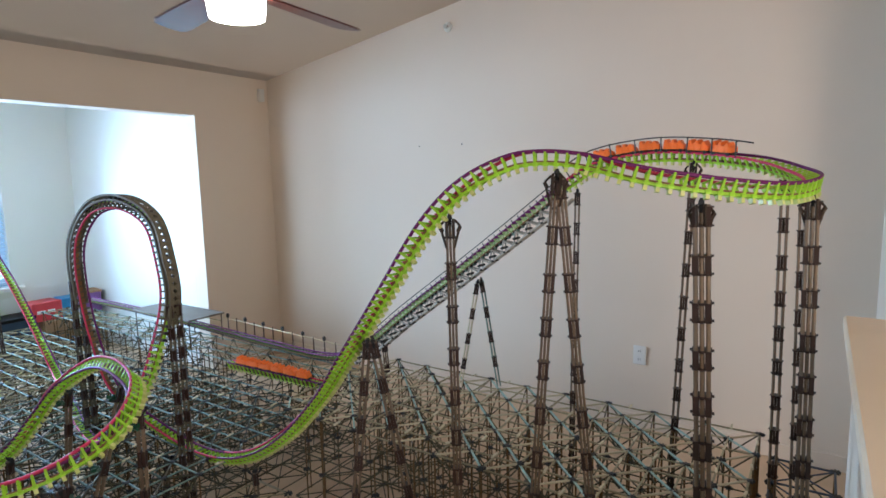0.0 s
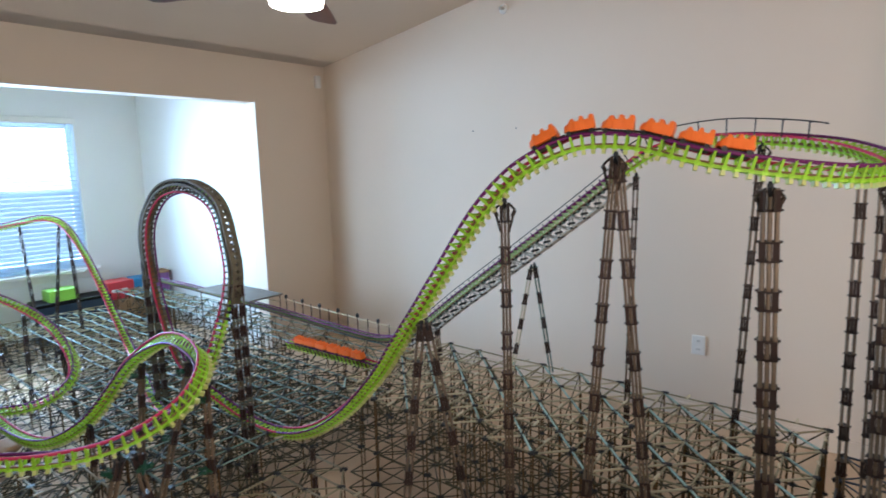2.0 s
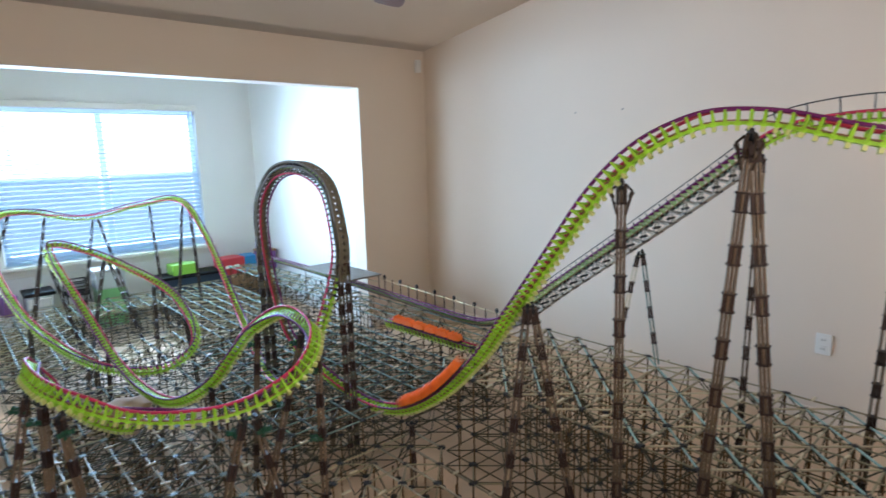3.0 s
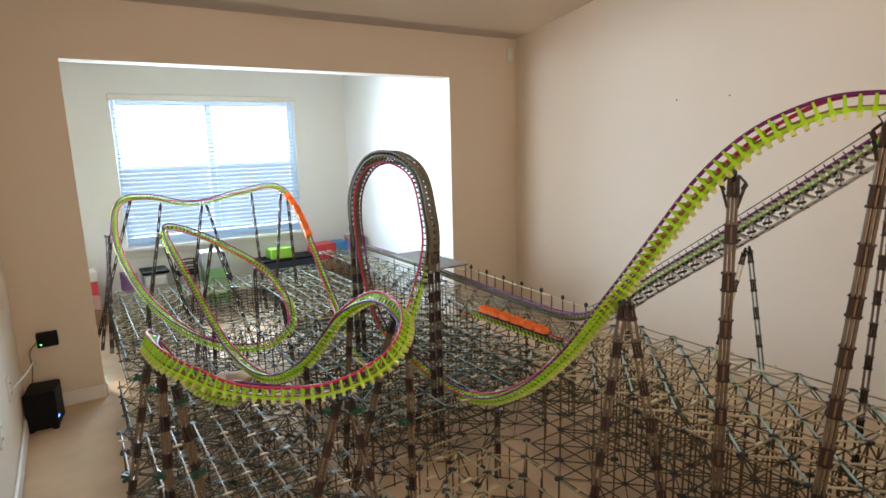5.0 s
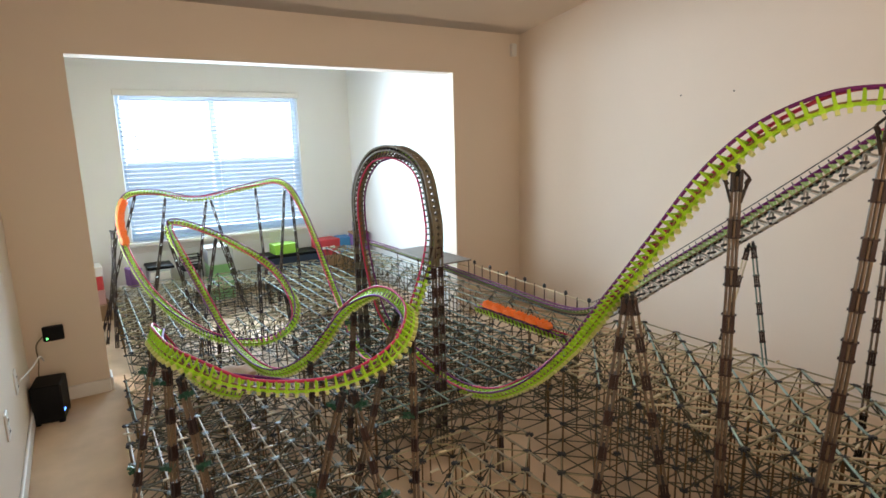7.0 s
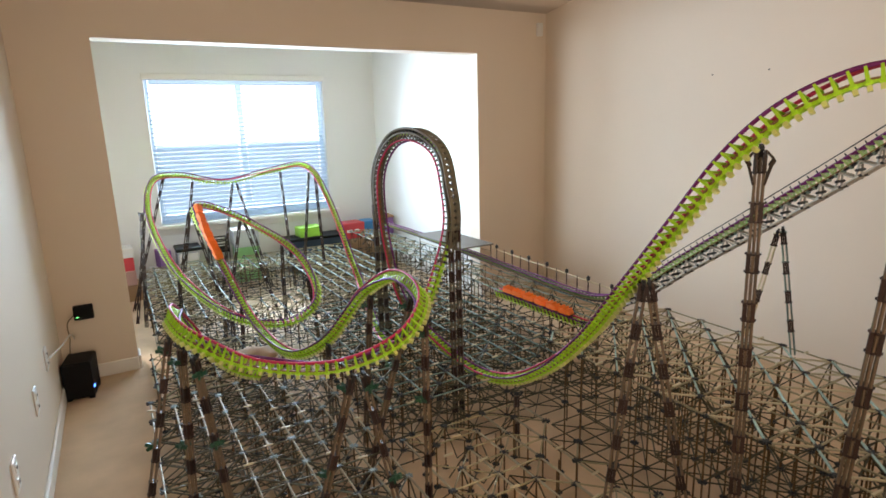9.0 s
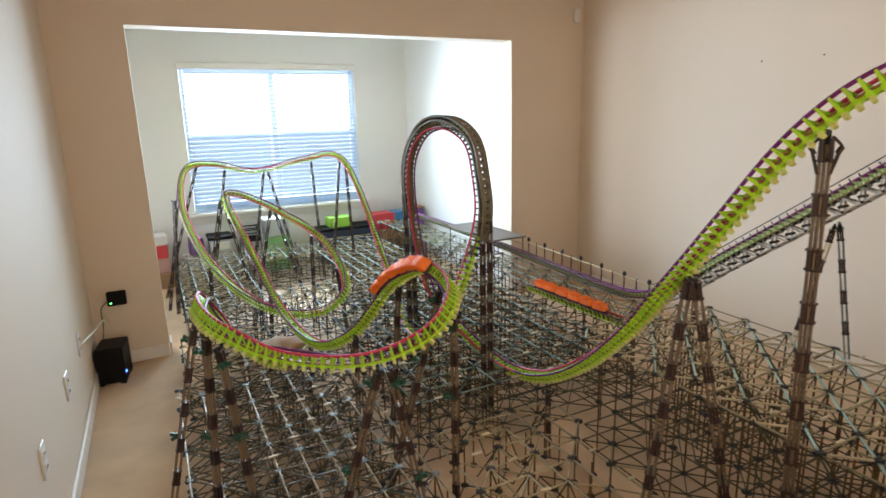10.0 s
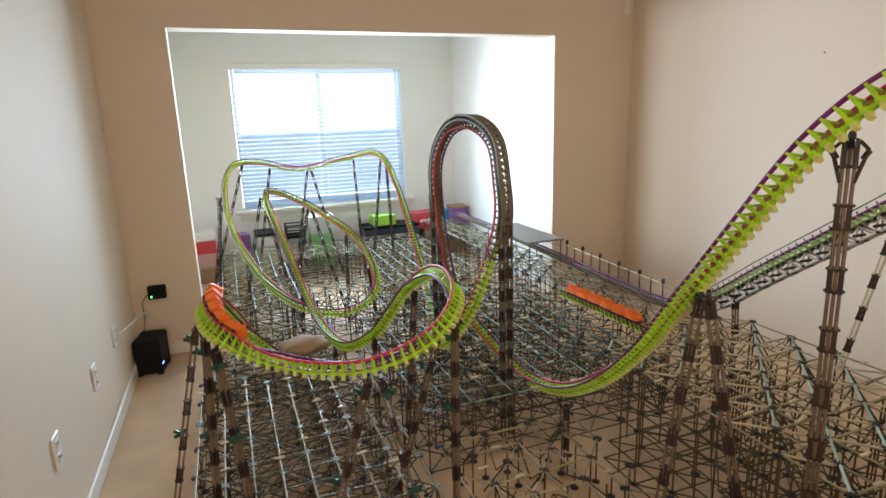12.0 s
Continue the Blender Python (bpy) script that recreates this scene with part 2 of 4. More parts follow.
# ---- mesh helpers ----


def box(bm, c, s, m=None, bevel=0.0):
    """A box of size s about c, turned by m."""
    mat = Matrix.Translation(c) @ (m if m else Matrix()) @ Matrix.Diagonal((*s, 1))
    made = bmesh.ops.create_cube(bm, size=1, matrix=mat)
    if bevel:
        edges = {e for v in made["verts"] for e in v.link_edges}
        bmesh.ops.bevel(bm, geom=list(edges), offset=bevel, segments=1, affect="EDGES")
    return bm


def part(name, bm, mat, parent=None, label="", m=None):
    """Links a bmesh as one mesh object under a thing or a part."""
    me = bpy.data.meshes.new(name)
    bm.to_mesh(me)
    bm.free()
    me.materials.append(mat)
    ob = new(name, me)
    if parent:
        ob.parent = parent
    if m:
        ob.matrix_basis = m
    if label:
        tagged(ob, label)
    return ob


def shared(name, me, parent, m):
    ob = new(name, me)
    ob.parent = parent
    ob.matrix_basis = m
    return ob


def mesh_of(name, bm, *mats):
    me = bpy.data.meshes.new(name)
    bm.to_mesh(me)
    bm.free()
    for mat in mats:
        me.materials.append(mat)
    return me


def structure(name, bm, mat, label="", category=""):
    return tagged(part(name, bm, mat), label, category, kind="structure")


class Rods:
    """Many straight rods in one mesh."""

    def __init__(self):
        self.v, self.f = [], []

    def rod(self, a, b, r, n=6):
        a, b = Vector(a), Vector(b)
        d = (b - a).normalized()
        s = d.orthogonal().normalized()
        q = d.cross(s)
        k = len(self.v)
        for e in (a, b):
            for i in range(n):
                w = 2 * math.pi * i / n
                self.v.append(e + r * (math.cos(w) * s + math.sin(w) * q))
        for i in range(n):
            j = (i + 1) % n
            self.f.append((k + i, k + j, k + n + j, k + n + i))
        self.f.append(tuple(range(k + n - 1, k - 1, -1)))
        self.f.append(tuple(range(k + n, k + 2 * n)))
        return self

    def mesh(self, name, mat):
        me = bpy.data.meshes.new(name)
        me.from_pydata(self.v, [], self.f)
        me.materials.append(mat)
        return me

    def part(self, name, mat, parent, label=""):
        ob = new(name, self.mesh(name, mat))
        ob.parent = parent
        return tagged(ob, label) if label else ob


def sweep(points, ups, across, drop, half_w, half_h, name, mat, parent, label="", n=0):
    """A band or tube along a track, at an offset across and below the rail plane. n: sides of a round tube, else a flat bar."""
    p = np.array(points)
    t = np.gradient(p, axis=0)
    t /= np.linalg.norm(t, axis=1)[:, None]
    side = np.cross(t, ups)
    c = p + side * across - ups * drop
    ring = [(math.cos(2 * math.pi * k / n) * half_w, math.sin(2 * math.pi * k / n) * half_h) for k in range(n)] if n else \
        [(-half_w, -half_h), (half_w, -half_h), (half_w, half_h), (-half_w, half_h)]
    k = len(ring)
    v = np.concatenate([(c + side * a + ups * b)[:, None] for a, b in ring], 1).reshape(-1, 3)
    f = [(i * k + j, i * k + (j + 1) % k, (i + 1) * k + (j + 1) % k, (i + 1) * k + j) for i in range(len(p) - 1) for j in range(k)]
    f += [tuple(range(k - 1, -1, -1)), tuple(range((len(p) - 1) * k, len(p) * k))]
    me = bpy.data.meshes.new(name)
    me.from_pydata(v.tolist(), [], f)
    if n:
        me.polygons.foreach_set("use_smooth", [True] * len(f))
    me.materials.append(mat)
    ob = new(name, me)
    ob.parent = parent
    return tagged(ob, label) if label else ob


def track_pose(p, t, u):
    """Pose on a track: x forward, y left, z up from the rails."""
    t, u = Vector(t), Vector(u)
    l = u.cross(t)
    m = Matrix((t, l, u)).transposed().to_4x4()
    m.translation = p
    return m


# ---- room ----
RX, LX, BY, FY = 0.0, -3.95, 0.0, -4.50
OL, OR, OH = -3.53, -0.742, 2.13
SY = 2.20


def ceil_z(y):
    return 2.49 + 0.155 * max(0.0, -y)


structure("floor", box(bmesh.new(), (-2.0, -2.3, -0.05), (4.3, 9.3, 0.1)), CARPET, "beige cut-pile carpet with worn darker patches", "carpet")
bm = bmesh.new()
box(bm, ((LX + OL) / 2 - 0.05, 0.08, 1.35), (OL - LX + 0.1, 0.16, 2.7))
structure("wall_back_left", bm, PAINT, "beige painted wall beside the wide opening", "wall")
structure("wall_back_right", box(bmesh.new(), ((OR + RX) / 2, 0.08, 1.35), (RX - OR, 0.16, 2.7)), PAINT, "beige painted wall beside the wide opening", "wall")
structure("wall_back_header", box(bmesh.new(), ((OL + OR) / 2, 0.08, (OH + 2.7) / 2), (OR - OL, 0.16, 2.7 - OH)), PAINT, "beige painted wall above the wide opening", "wall")
structure("wall_right", box(bmesh.new(), (0.06, -2.3, 1.75), (0.12, 9.2, 3.5)), PAINT, "plain pale painted side wall", "wall")
for nm, c, s in (("wall_left", (-3.22, 1.75), (7.36, 3.5)), ("wall_left_end", (2.10, 1.75), (0.40, 3.5)), ("wall_left_below", (1.18, 0.30), (1.44, 0.60)), ("wall_left_above", (1.18, 2.80), (1.44, 1.40))):
    structure(nm, box(bmesh.new(), (LX - 0.06, c[0], c[1]), (0.12, s[0], s[1])), PAINT, "plain pale painted side wall", "wall")
structure("wall_front", box(bmesh.new(), (-2.0, -6.96, 1.9), (4.1, 0.12, 3.8)), PAINT, "plain painted wall closing the next room", "wall")
structure("wall_front_stub", box(bmesh.new(), (-0.33, FY - 0.06, 1.75), (0.66, 0.12, 3.5)), PAINT, "short pale wall beside the half wall", "wall")
structure("wall_sunroom_right", box(bmesh.new(), (OR + 0.06, (0.16 + SY) / 2, 1.35), (0.12, SY - 0.16, 2.7)), DAYLIT_PAINT, "sunroom wall with cool daylight put into its paint colour", "wall")
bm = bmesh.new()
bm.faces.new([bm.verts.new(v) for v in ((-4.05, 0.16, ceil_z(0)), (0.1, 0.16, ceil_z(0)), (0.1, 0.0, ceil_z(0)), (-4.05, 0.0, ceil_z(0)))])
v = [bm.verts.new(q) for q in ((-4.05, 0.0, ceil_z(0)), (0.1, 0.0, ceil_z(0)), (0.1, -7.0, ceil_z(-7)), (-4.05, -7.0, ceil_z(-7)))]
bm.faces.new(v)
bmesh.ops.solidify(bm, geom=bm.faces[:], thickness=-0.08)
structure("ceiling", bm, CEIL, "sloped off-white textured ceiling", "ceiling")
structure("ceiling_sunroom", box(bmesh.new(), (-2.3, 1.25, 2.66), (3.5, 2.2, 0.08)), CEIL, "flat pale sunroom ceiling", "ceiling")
# half wall beside the camera
bm = bmesh.new()
box(bm, (-2.10, -4.42, 0.55), (1.36, 0.14, 1.10))
structure("half_wall", bm, PAINT, "low painted half wall", "wall")
structure("trim_half_wall_cap", box(bmesh.new(), (-2.10, -4.42, 1.125), (1.42, 0.21, 0.04), bevel=0.006), CAPPAINT, "cream painted cap on the half wall", "ledge")

# window wall with its opening
WL, WR, WB, WT = -3.145, -1.36, 0.64, 2.08
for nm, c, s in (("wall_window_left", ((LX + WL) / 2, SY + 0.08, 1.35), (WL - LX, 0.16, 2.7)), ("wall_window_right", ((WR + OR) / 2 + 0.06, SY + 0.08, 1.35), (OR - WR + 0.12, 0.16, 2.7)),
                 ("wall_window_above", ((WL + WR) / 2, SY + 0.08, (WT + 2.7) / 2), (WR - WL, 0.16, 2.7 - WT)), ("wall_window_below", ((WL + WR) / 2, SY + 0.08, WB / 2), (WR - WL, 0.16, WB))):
    structure(nm, box(bmesh.new(), c, s), DAYLIT_PAINT, "wall round the window with cool daylight put into its paint colour", "wall")
window = tagged(new("window_1"), "wide double window with white frame and lowered blinds", "window", kind="structure")
mid = (WL + WR) / 2
# frames and sash rails made translucent so they look washed out by daylight
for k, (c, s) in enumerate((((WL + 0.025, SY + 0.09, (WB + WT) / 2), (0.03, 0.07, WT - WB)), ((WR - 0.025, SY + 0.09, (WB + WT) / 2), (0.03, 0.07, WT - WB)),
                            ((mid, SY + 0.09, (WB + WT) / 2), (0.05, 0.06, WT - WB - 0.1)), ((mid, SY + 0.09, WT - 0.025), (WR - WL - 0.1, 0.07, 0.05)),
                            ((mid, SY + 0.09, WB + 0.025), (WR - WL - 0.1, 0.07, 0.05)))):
    part("window_frame", box(bmesh.new(), c, s, bevel=0.004), BACKLIT_WHITE, window)
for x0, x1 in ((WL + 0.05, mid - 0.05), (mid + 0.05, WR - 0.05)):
    part("sash_rail", box(bmesh.new(), ((x0 + x1) / 2, SY + 0.095, 1.40), (x1 - x0, 0.05, 0.03)), BACKLIT_WHITE, window)
SCREEN = material("screen_mesh", (0.22, 0.36, 0.52), 0.8, vary=0.05)
SCREEN.node_tree.nodes["Principled BSDF"].inputs["Alpha"].default_value = 0.38
for x0, x1 in ((WL + 0.05, mid - 0.05), (mid + 0.05, WR - 0.05)):
    part("insect_screen", box(bmesh.new(), ((x0 + x1) / 2, SY + 0.14, (WB + 1.40) / 2), (x1 - x0, 0.002, 1.40 - WB)), SCREEN, window, "grey insect screen over the lower sash")
part("window_sill", box(bmesh.new(), (mid, SY - 0.03, WB - 0.02), (WR - WL + 0.16, 0.12, 0.035), bevel=0.006), TRIM, window)
part("window_apron", box(bmesh.new(), (mid, SY - 0.008, WB - 0.075), (WR - WL + 0.08, 0.016, 0.07), bevel=0.004), TRIM, window)
blind = tagged(new("window_blind"), "white horizontal slat blinds lowered over the window", "blind")
part("head_rail", box(bmesh.new(), (mid, SY - 0.012, WT + 0.01), (WR - WL + 0.03, 0.06, 0.06), bevel=0.005), TRIM, blind)
slat = mesh_of("slat", box(bmesh.new(), (0, 0, 0), (WR - WL - 0.02, 0.046, 0.003)), BACKLIT_WHITE)
for k in range(33):
    z = WT - 0.06 - k * 0.0425
    shared("slat", slat, blind, pose(mid, SY + 0.022, z, 38 if z < 1.42 else 8))
part("bottom_rail", box(bmesh.new(), (mid, SY + 0.022, WB + 0.03), (WR - WL - 0.02, 0.045, 0.018), bevel=0.003), BACKLIT_WHITE, blind)
wand = Rods().rod((WL + 0.12, SY - 0.03, WT - 0.03), (WL + 0.15, SY - 0.03, WT - 0.62), 0.004).part("wand", WHITE, blind)
structure("backdrop", box(bmesh.new(), (mid, 3.6, 1.4), (7, 0.02, 5)), SKYGLOW, "overexposed daylight outside the window", "backdrop")

# baseboards
for nm, c, s in (("baseboard_left", (LX + 0.008, -2.3, 0.045), (0.016, 9.0, 0.09)), ("baseboard_right", (-0.008, -2.3, 0.045), (0.016, 9.0, 0.09)),
                 ("baseboard_back_left", ((LX + OL) / 2 + 0.008, -0.008, 0.045), (OL - LX - 0.016, 0.016, 0.09)), ("baseboard_back_right", ((OR + RX) / 2 - 0.008, -0.008, 0.045), (RX - OR - 0.016, 0.016, 0.09)),
                 ("baseboard_jamb", (OL + 0.008, 0.08, 0.045), (0.016, 0.16, 0.09))):
    structure(nm, box(bmesh.new(), c, s, bevel=0.005), PAINT if nm == "baseboard_right" else TRIM, "painted baseboard", "baseboard")


def wall_plate(p, turn, kind):
    """A switch or outlet plate; its face looks along -y before the turn."""
    o = tagged(new("wall_outlet"), "white plastic duplex outlet plate on the wall" if kind == "outlet" else "white plastic plate on the wall", "outlet")
    o.matrix_basis = pose(*p, 0, 0, turn)
    part("plate", box(bmesh.new(), (0, -0.004, 0), (0.078, 0.008, 0.12), bevel=0.003), WHITE, o)
    for z in (0.026, -0.026):
        s = part("socket", box(bmesh.new(), (0, -0.009, z), (0.034, 0.004, 0.03), bevel=0.001), WHITE, o)
        for dx in (-0.006, 0.006):
            part("slot", box(bmesh.new(), (dx, -0.0115, z), (0.003, 0.002, 0.01)), DARKSLOT, s)
    return o


wall_plate((0, -3.345, 0.47), -90, "outlet")
for p in ((LX, -0.72, 0.43), (LX, -1.25, 0.42), (LX, -1.91, 0.43)):
    wall_plate(p, 90, "outlet")

# alarm sensor and wall sprinkler
alarm = tagged(new("alarm_sensor"), "small white alarm sensor high on the wall", "sensor")
part("housing", box(bmesh.new(), (-0.088, -0.02, 2.35), (0.055, 0.04, 0.11), bevel=0.006), WHITE, alarm)
part("lens", box(bmesh.new(), (-0.088, -0.043, 2.335), (0.03, 0.006, 0.04), bevel=0.002), WHITE, alarm)
sprinkler = tagged(new("sprinkler_head"), "small round nickel sprinkler head on the wall", "sprinkler")
bm = bmesh.new()
bmesh.ops.create_cone(bm, cap_ends=True, segments=20, radius1=0.035, radius2=0.03, depth=0.012, matrix=pose(-0.006, -1.966, 2.65, 0, -90, 0))
part("escutcheon", bm, WHITE, sprinkler)
bm = bmesh.new()
bmesh.ops.create_cone(bm, cap_ends=True, segments=12, radius1=0.012, radius2=0.015, depth=0.03, matrix=pose(-0.026, -1.966, 2.65, 0, -90, 0))
part("nozzle", bm, NICKEL, sprinkler)
for y in (-1.69, -2.067):
    h = tagged(new("wall_hole"), "small dark screw hole in the wall", "hole")
    bm = bmesh.new()
    bmesh.ops.create_cone(bm, cap_ends=True, segments=10, radius1=0.005, radius2=0.005, depth=0.004, matrix=pose(-0.003, y, 1.828, 0, 90, 0))
    part("plug", bm, DARKSLOT, h)

# ---- ceiling fan ----
FAN = (-2.12, -2.41, 2.215)
fan = tagged(new("ceiling_fan"), "brown five-bladed ceiling fan, turning, with a lit round lamp", "ceiling fan")
fan.location = FAN


def disc(r1, r2, z0, z1, n=40):
    b = bmesh.new()
    bmesh.ops.create_cone(b, cap_ends=True, segments=n, radius1=r1, radius2=r2, depth=z1 - z0, matrix=Matrix.Translation((0, 0, (z0 + z1) / 2)))
    for f in b.faces:
        f.smooth = len(f.verts) == 4
    return b


lamp_shade = part("lamp_shade", disc(0.098, 0.106, -0.020, 0.042), LAMPGLOW, fan, "glowing frosted drum lamp")
part("lamp_collar", disc(0.109, 0.109, 0.042, 0.075), NICKEL, fan, "brushed nickel ring")
part("motor_housing", disc(0.105, 0.085, 0.10, 0.20), NICKEL, fan, "brushed nickel motor housing")
part("downrod", disc(0.014, 0.014, 0.20, ceil_z(FAN[1]) - FAN[2] - 0.03, 16), NICKEL, fan)
part("canopy", disc(0.04, 0.065, ceil_z(FAN[1]) - FAN[2] - 0.07, ceil_z(FAN[1]) - FAN[2] + 0.01, 24), NICKEL, fan)
rotor = new("rotor")
rotor.parent = fan
bm = bmesh.new()
vs = []
for x, w in ((0.10, 0.035), (0.20, 0.055), (0.45, 0.068), (0.64, 0.072), (0.685, 0.06), (0.70, 0.03)):
    for sgn in (-1, 1):
        for z in (-0.004, 0.004):
            vs.append(bm.verts.new((x, sgn * w, z + sgn * w * 0.20)))
for k in range(5):
    a = vs[k * 4:k * 4 + 8]
    bm.faces.new((a[0], a[4], a[6], a[2])), bm.faces.new((a[1], a[3], a[7], a[5])), bm.faces.new((a[0], a[1], a[5], a[4])), bm.faces.new((a[2], a[6], a[7], a[3]))
bm.faces.new((vs[0], vs[2], vs[3], vs[1])), bm.faces.new((vs[20], vs[21], vs[23], vs[22]))
blade = mesh_of("blade", bm, CHERRY)
for k in range(5):
    shared("blade", blade, rotor, pose(0, 0, 0.085, 0, 0, 72 * k))

# ---- coaster track ----
GAUGE, DEPTH = 0.023, 0.034


def wedge(b, p, q, low, high, thick):
    """A tapered upright plate from p up to q: low and high are its widths along the track."""
    p, q = Vector(p), Vector(q)
    vs = [b.verts.new(c + Vector((sx * w / 2, sy * thick / 2, 0))) for c, w in ((p, low), (q, high)) for sx, sy in ((-1, -1), (1, -1), (1, 1), (-1, 1))]
    for f in ((3, 2, 1, 0), (4, 5, 6, 7), (0, 1, 5, 4), (1, 2, 6, 5), (2, 3, 7, 6), (3, 0, 4, 7)):
        b.faces.new([vs[k] for k in f])


def tie_mesh(body, tip, depth=DEPTH, low=0.009, high=0.006):
    """One track tie: tapered arms from the spine up to both rails and a short foot below."""
    b = bmesh.new()
    for s in (-1, 1):
        wedge(b, (0, s * 0.006, -depth - 0.002), (0, s * (GAUGE + 0.002), -0.001), low, high, 0.007)
    box(b, (0, 0, -0.006), (0.006, 2 * GAUGE, 0.004))
    box(b, (0, 0, -depth), (0.014, 0.020, 0.012))
    k = len(b.faces)
    box(b, (0, 0, -depth - 0.012), (0.010, 0.015, 0.014))
    b.faces.ensure_lookup_table()
    for f in b.faces[k:]:
        f.material_index = 1
    return mesh_of("tie", b, body, tip)


TIE = tie_mesh(LIME, LIME_TIP)
# olive grey copy of the tie, for the shadowed ties inside the loop
SHADED_TIE = tie_mesh(LOOPGREY, GREY)
FLAT_TIE = tie_mesh(material("dull_green_plastic", (0.13, 0.24, 0.06), 0.5, vary=0.2, scale=30, island=0.3), GREY, 0.024, 0.010, 0.007)
LIFT_TIE = tie_mesh(PALEGREEN, ROD_TEAL, 0.024, 0.010, 0.007)


def joined_ties(name, poses, parent, src):
    vs = [v.co.copy() for v in src.vertices]
    fs = [(tuple(p.vertices), p.material_index) for p in src.polygons]
    v, f, mi = [], [], []
    for m in poses:
        k = len(v)
        v += [m @ c for c in vs]
        f += [tuple(i + k for i in q) for q, _ in fs]
        mi += [q for _, q in fs]
    me = bpy.data.meshes.new(name)
    me.from_pydata(v, [], f)
    for mat in src.materials:
        me.materials.append(mat)
    me.polygons.foreach_set("material_index", mi)
    ob = new(name, me)
    ob.parent = parent
    return tagged(ob, kind="stuff")


def build_track(name, label, p, t, u, pitch, single, right=None, spine=None, tie=lambda i: TIE, swap=0):
    """Rails, spine and ties along a curve; single(i): whether the tie there is a piece of its own."""
    o = tagged(new(name), label, "coaster track")
    red = right or MAGENTA
    pieces = [(0, swap + 2, red, PURPLE), (swap, len(p), PURPLE, red)] if swap else [(0, len(p), PURPLE, red)]
    for a, b, one, other in pieces:
        sweep(p[a:b:2], u[a:b:2], GAUGE, 0, 0.0052, 0.0052, "rail", one, o, "glossy tube rail", 8)
        sweep(p[a:b:2], u[a:b:2], -GAUGE, 0, 0.0052, 0.0052, "rail", other, o, "glossy tube rail", 8)
    # added strip that colours the lime spine as if in shade from above
    sweep(p[::2], u[::2], 0, DEPTH - 0.0065, 0.0125, 0.0018, "guide_strip", STRIP, o, "brown strip added over the spine for the shade between the rails")
    sweep(p[::2], u[::2], 0, DEPTH, 0.0065, 0.0042, "spine", spine or LIME, o, "plastic spine under the ties")
    rest = []
    k = int(round(pitch / STEP))
    for i in range(0, len(p), k):
        m = track_pose(p[i], t[i], u[i])
        if single(i):
            shared("tie", tie(i), o, m)
        else:
            rest.append((m, tie(i)))
    if rest:
        joined_ties("tie_layer", [m for m, _ in rest], o, rest[0][1])
    return o


build_track("coaster_track", "lime green looping coaster track with purple and magenta rails", RIDE, RIDE_T, RIDE_U, 0.03,
            lambda i: i * STEP < 7.2 or i * STEP > 19.1, tie=lambda i: SHADED_TIE if 5.1 < i * STEP < 7.1 else TIE, swap=430)
LIFT = spline([(-1.08, 1.30, 0.56), (-1.08, 0.5, 0.56), (-1.08, -0.4, 0.54), (-1.09, -1.2, 0.52), (-1.09, -1.75, 0.52), (-1.10, -2.05, 0.645), (-1.10, -2.35, 0.872), (-1.10, -2.70, 1.128), (-1.10, -3.05, 1.388), (-1.10, -3.28, 1.565)], STEP)
LIFT_T, LIFT_U = banked(LIFT, 0.0, 0.01)
lift = build_track("lift_track", "straight lift hill track with green ties and purple rails", LIFT, LIFT_T, LIFT_U, 0.03, lambda i: LIFT[i][1] < -1.2, PURPLE, GREY, lambda i: LIFT_TIE if LIFT[i][1] < -1.95 else FLAT_TIE)
hill_from = int(np.argmax(LIFT[:, 1] < -1.95))
HP, HU = LIFT[hill_from:], LIFT_U[hill_from:]
for a in (-0.022, 0.022):
    sweep(HP[::4], HU[::4], a, 0.085, 0.0055, 0.0055, "truss_chord", TRUSS, lift, "", 6)
web, posts = Rods(), Rods()
for i in range(0, len(HP) - 9, 8):
    s = Vector((1, 0, 0))
    for a in (-0.022, 0.022):
        lo0, lo1 = Vector(HP[i]) - 0.085 * Vector(HU[i]) + a * s, Vector(HP[i + 8]) - 0.085 * Vector(HU[i + 8]) + a * s
        hi0 = Vector(HP[i + 4]) - 0.035 * Vector(HU[i + 4]) + a * 0.5 * s
        web.rod(lo0, hi0, 0.0045, 5).rod(hi0, lo1, 0.0045, 5)
    web.rod(Vector(HP[i]) - 0.085 * Vector(HU[i]) - 0.022 * s, Vector(HP[i]) - 0.085 * Vector(HU[i]) + 0.022 * s, 0.008, 6)
    posts.rod(Vector(HP[i]) + 0.02 * s, Vector(HP[i]) + 0.02 * s + 0.026 * Vector(HU[i]), 0.0028, 5)
    posts.rod(Vector(HP[i + 4]) + 0.02 * s, Vector(HP[i + 4]) + 0.02 * s + 0.026 * Vector(HU[i + 4]), 0.0028, 5)
    for h in (0.062, 0.085):
        posts.rod(Vector(HP[i + 2]) - h * Vector(HU[i]) - 0.03 * s, Vector(HP[i + 2]) - h * Vector(HU[i]) + 0.03 * s, 0.0062, 6)
sweep(HP[::4], HU[::4], 0.02, -0.025, 0.0024, 0.0024, "hand_rail", CHASSIS, lift, "", 6)
tagged(web.part("truss_web", TRUSS, lift), kind="stuff")
tagged(posts.part("guard_post_layer", CHASSIS, lift), kind="stuff")
guard = tagged(new("guard_rail"), "thin dark rail on short posts above the lift top", "rail")
GP, GU = RIDE[4:84], RIDE_U[4:84]
sweep(GP[::4], GU[::4], 0.012, -0.058, 0.0028, 0.0028, "rail", CHASSIS, guard, "", 6)
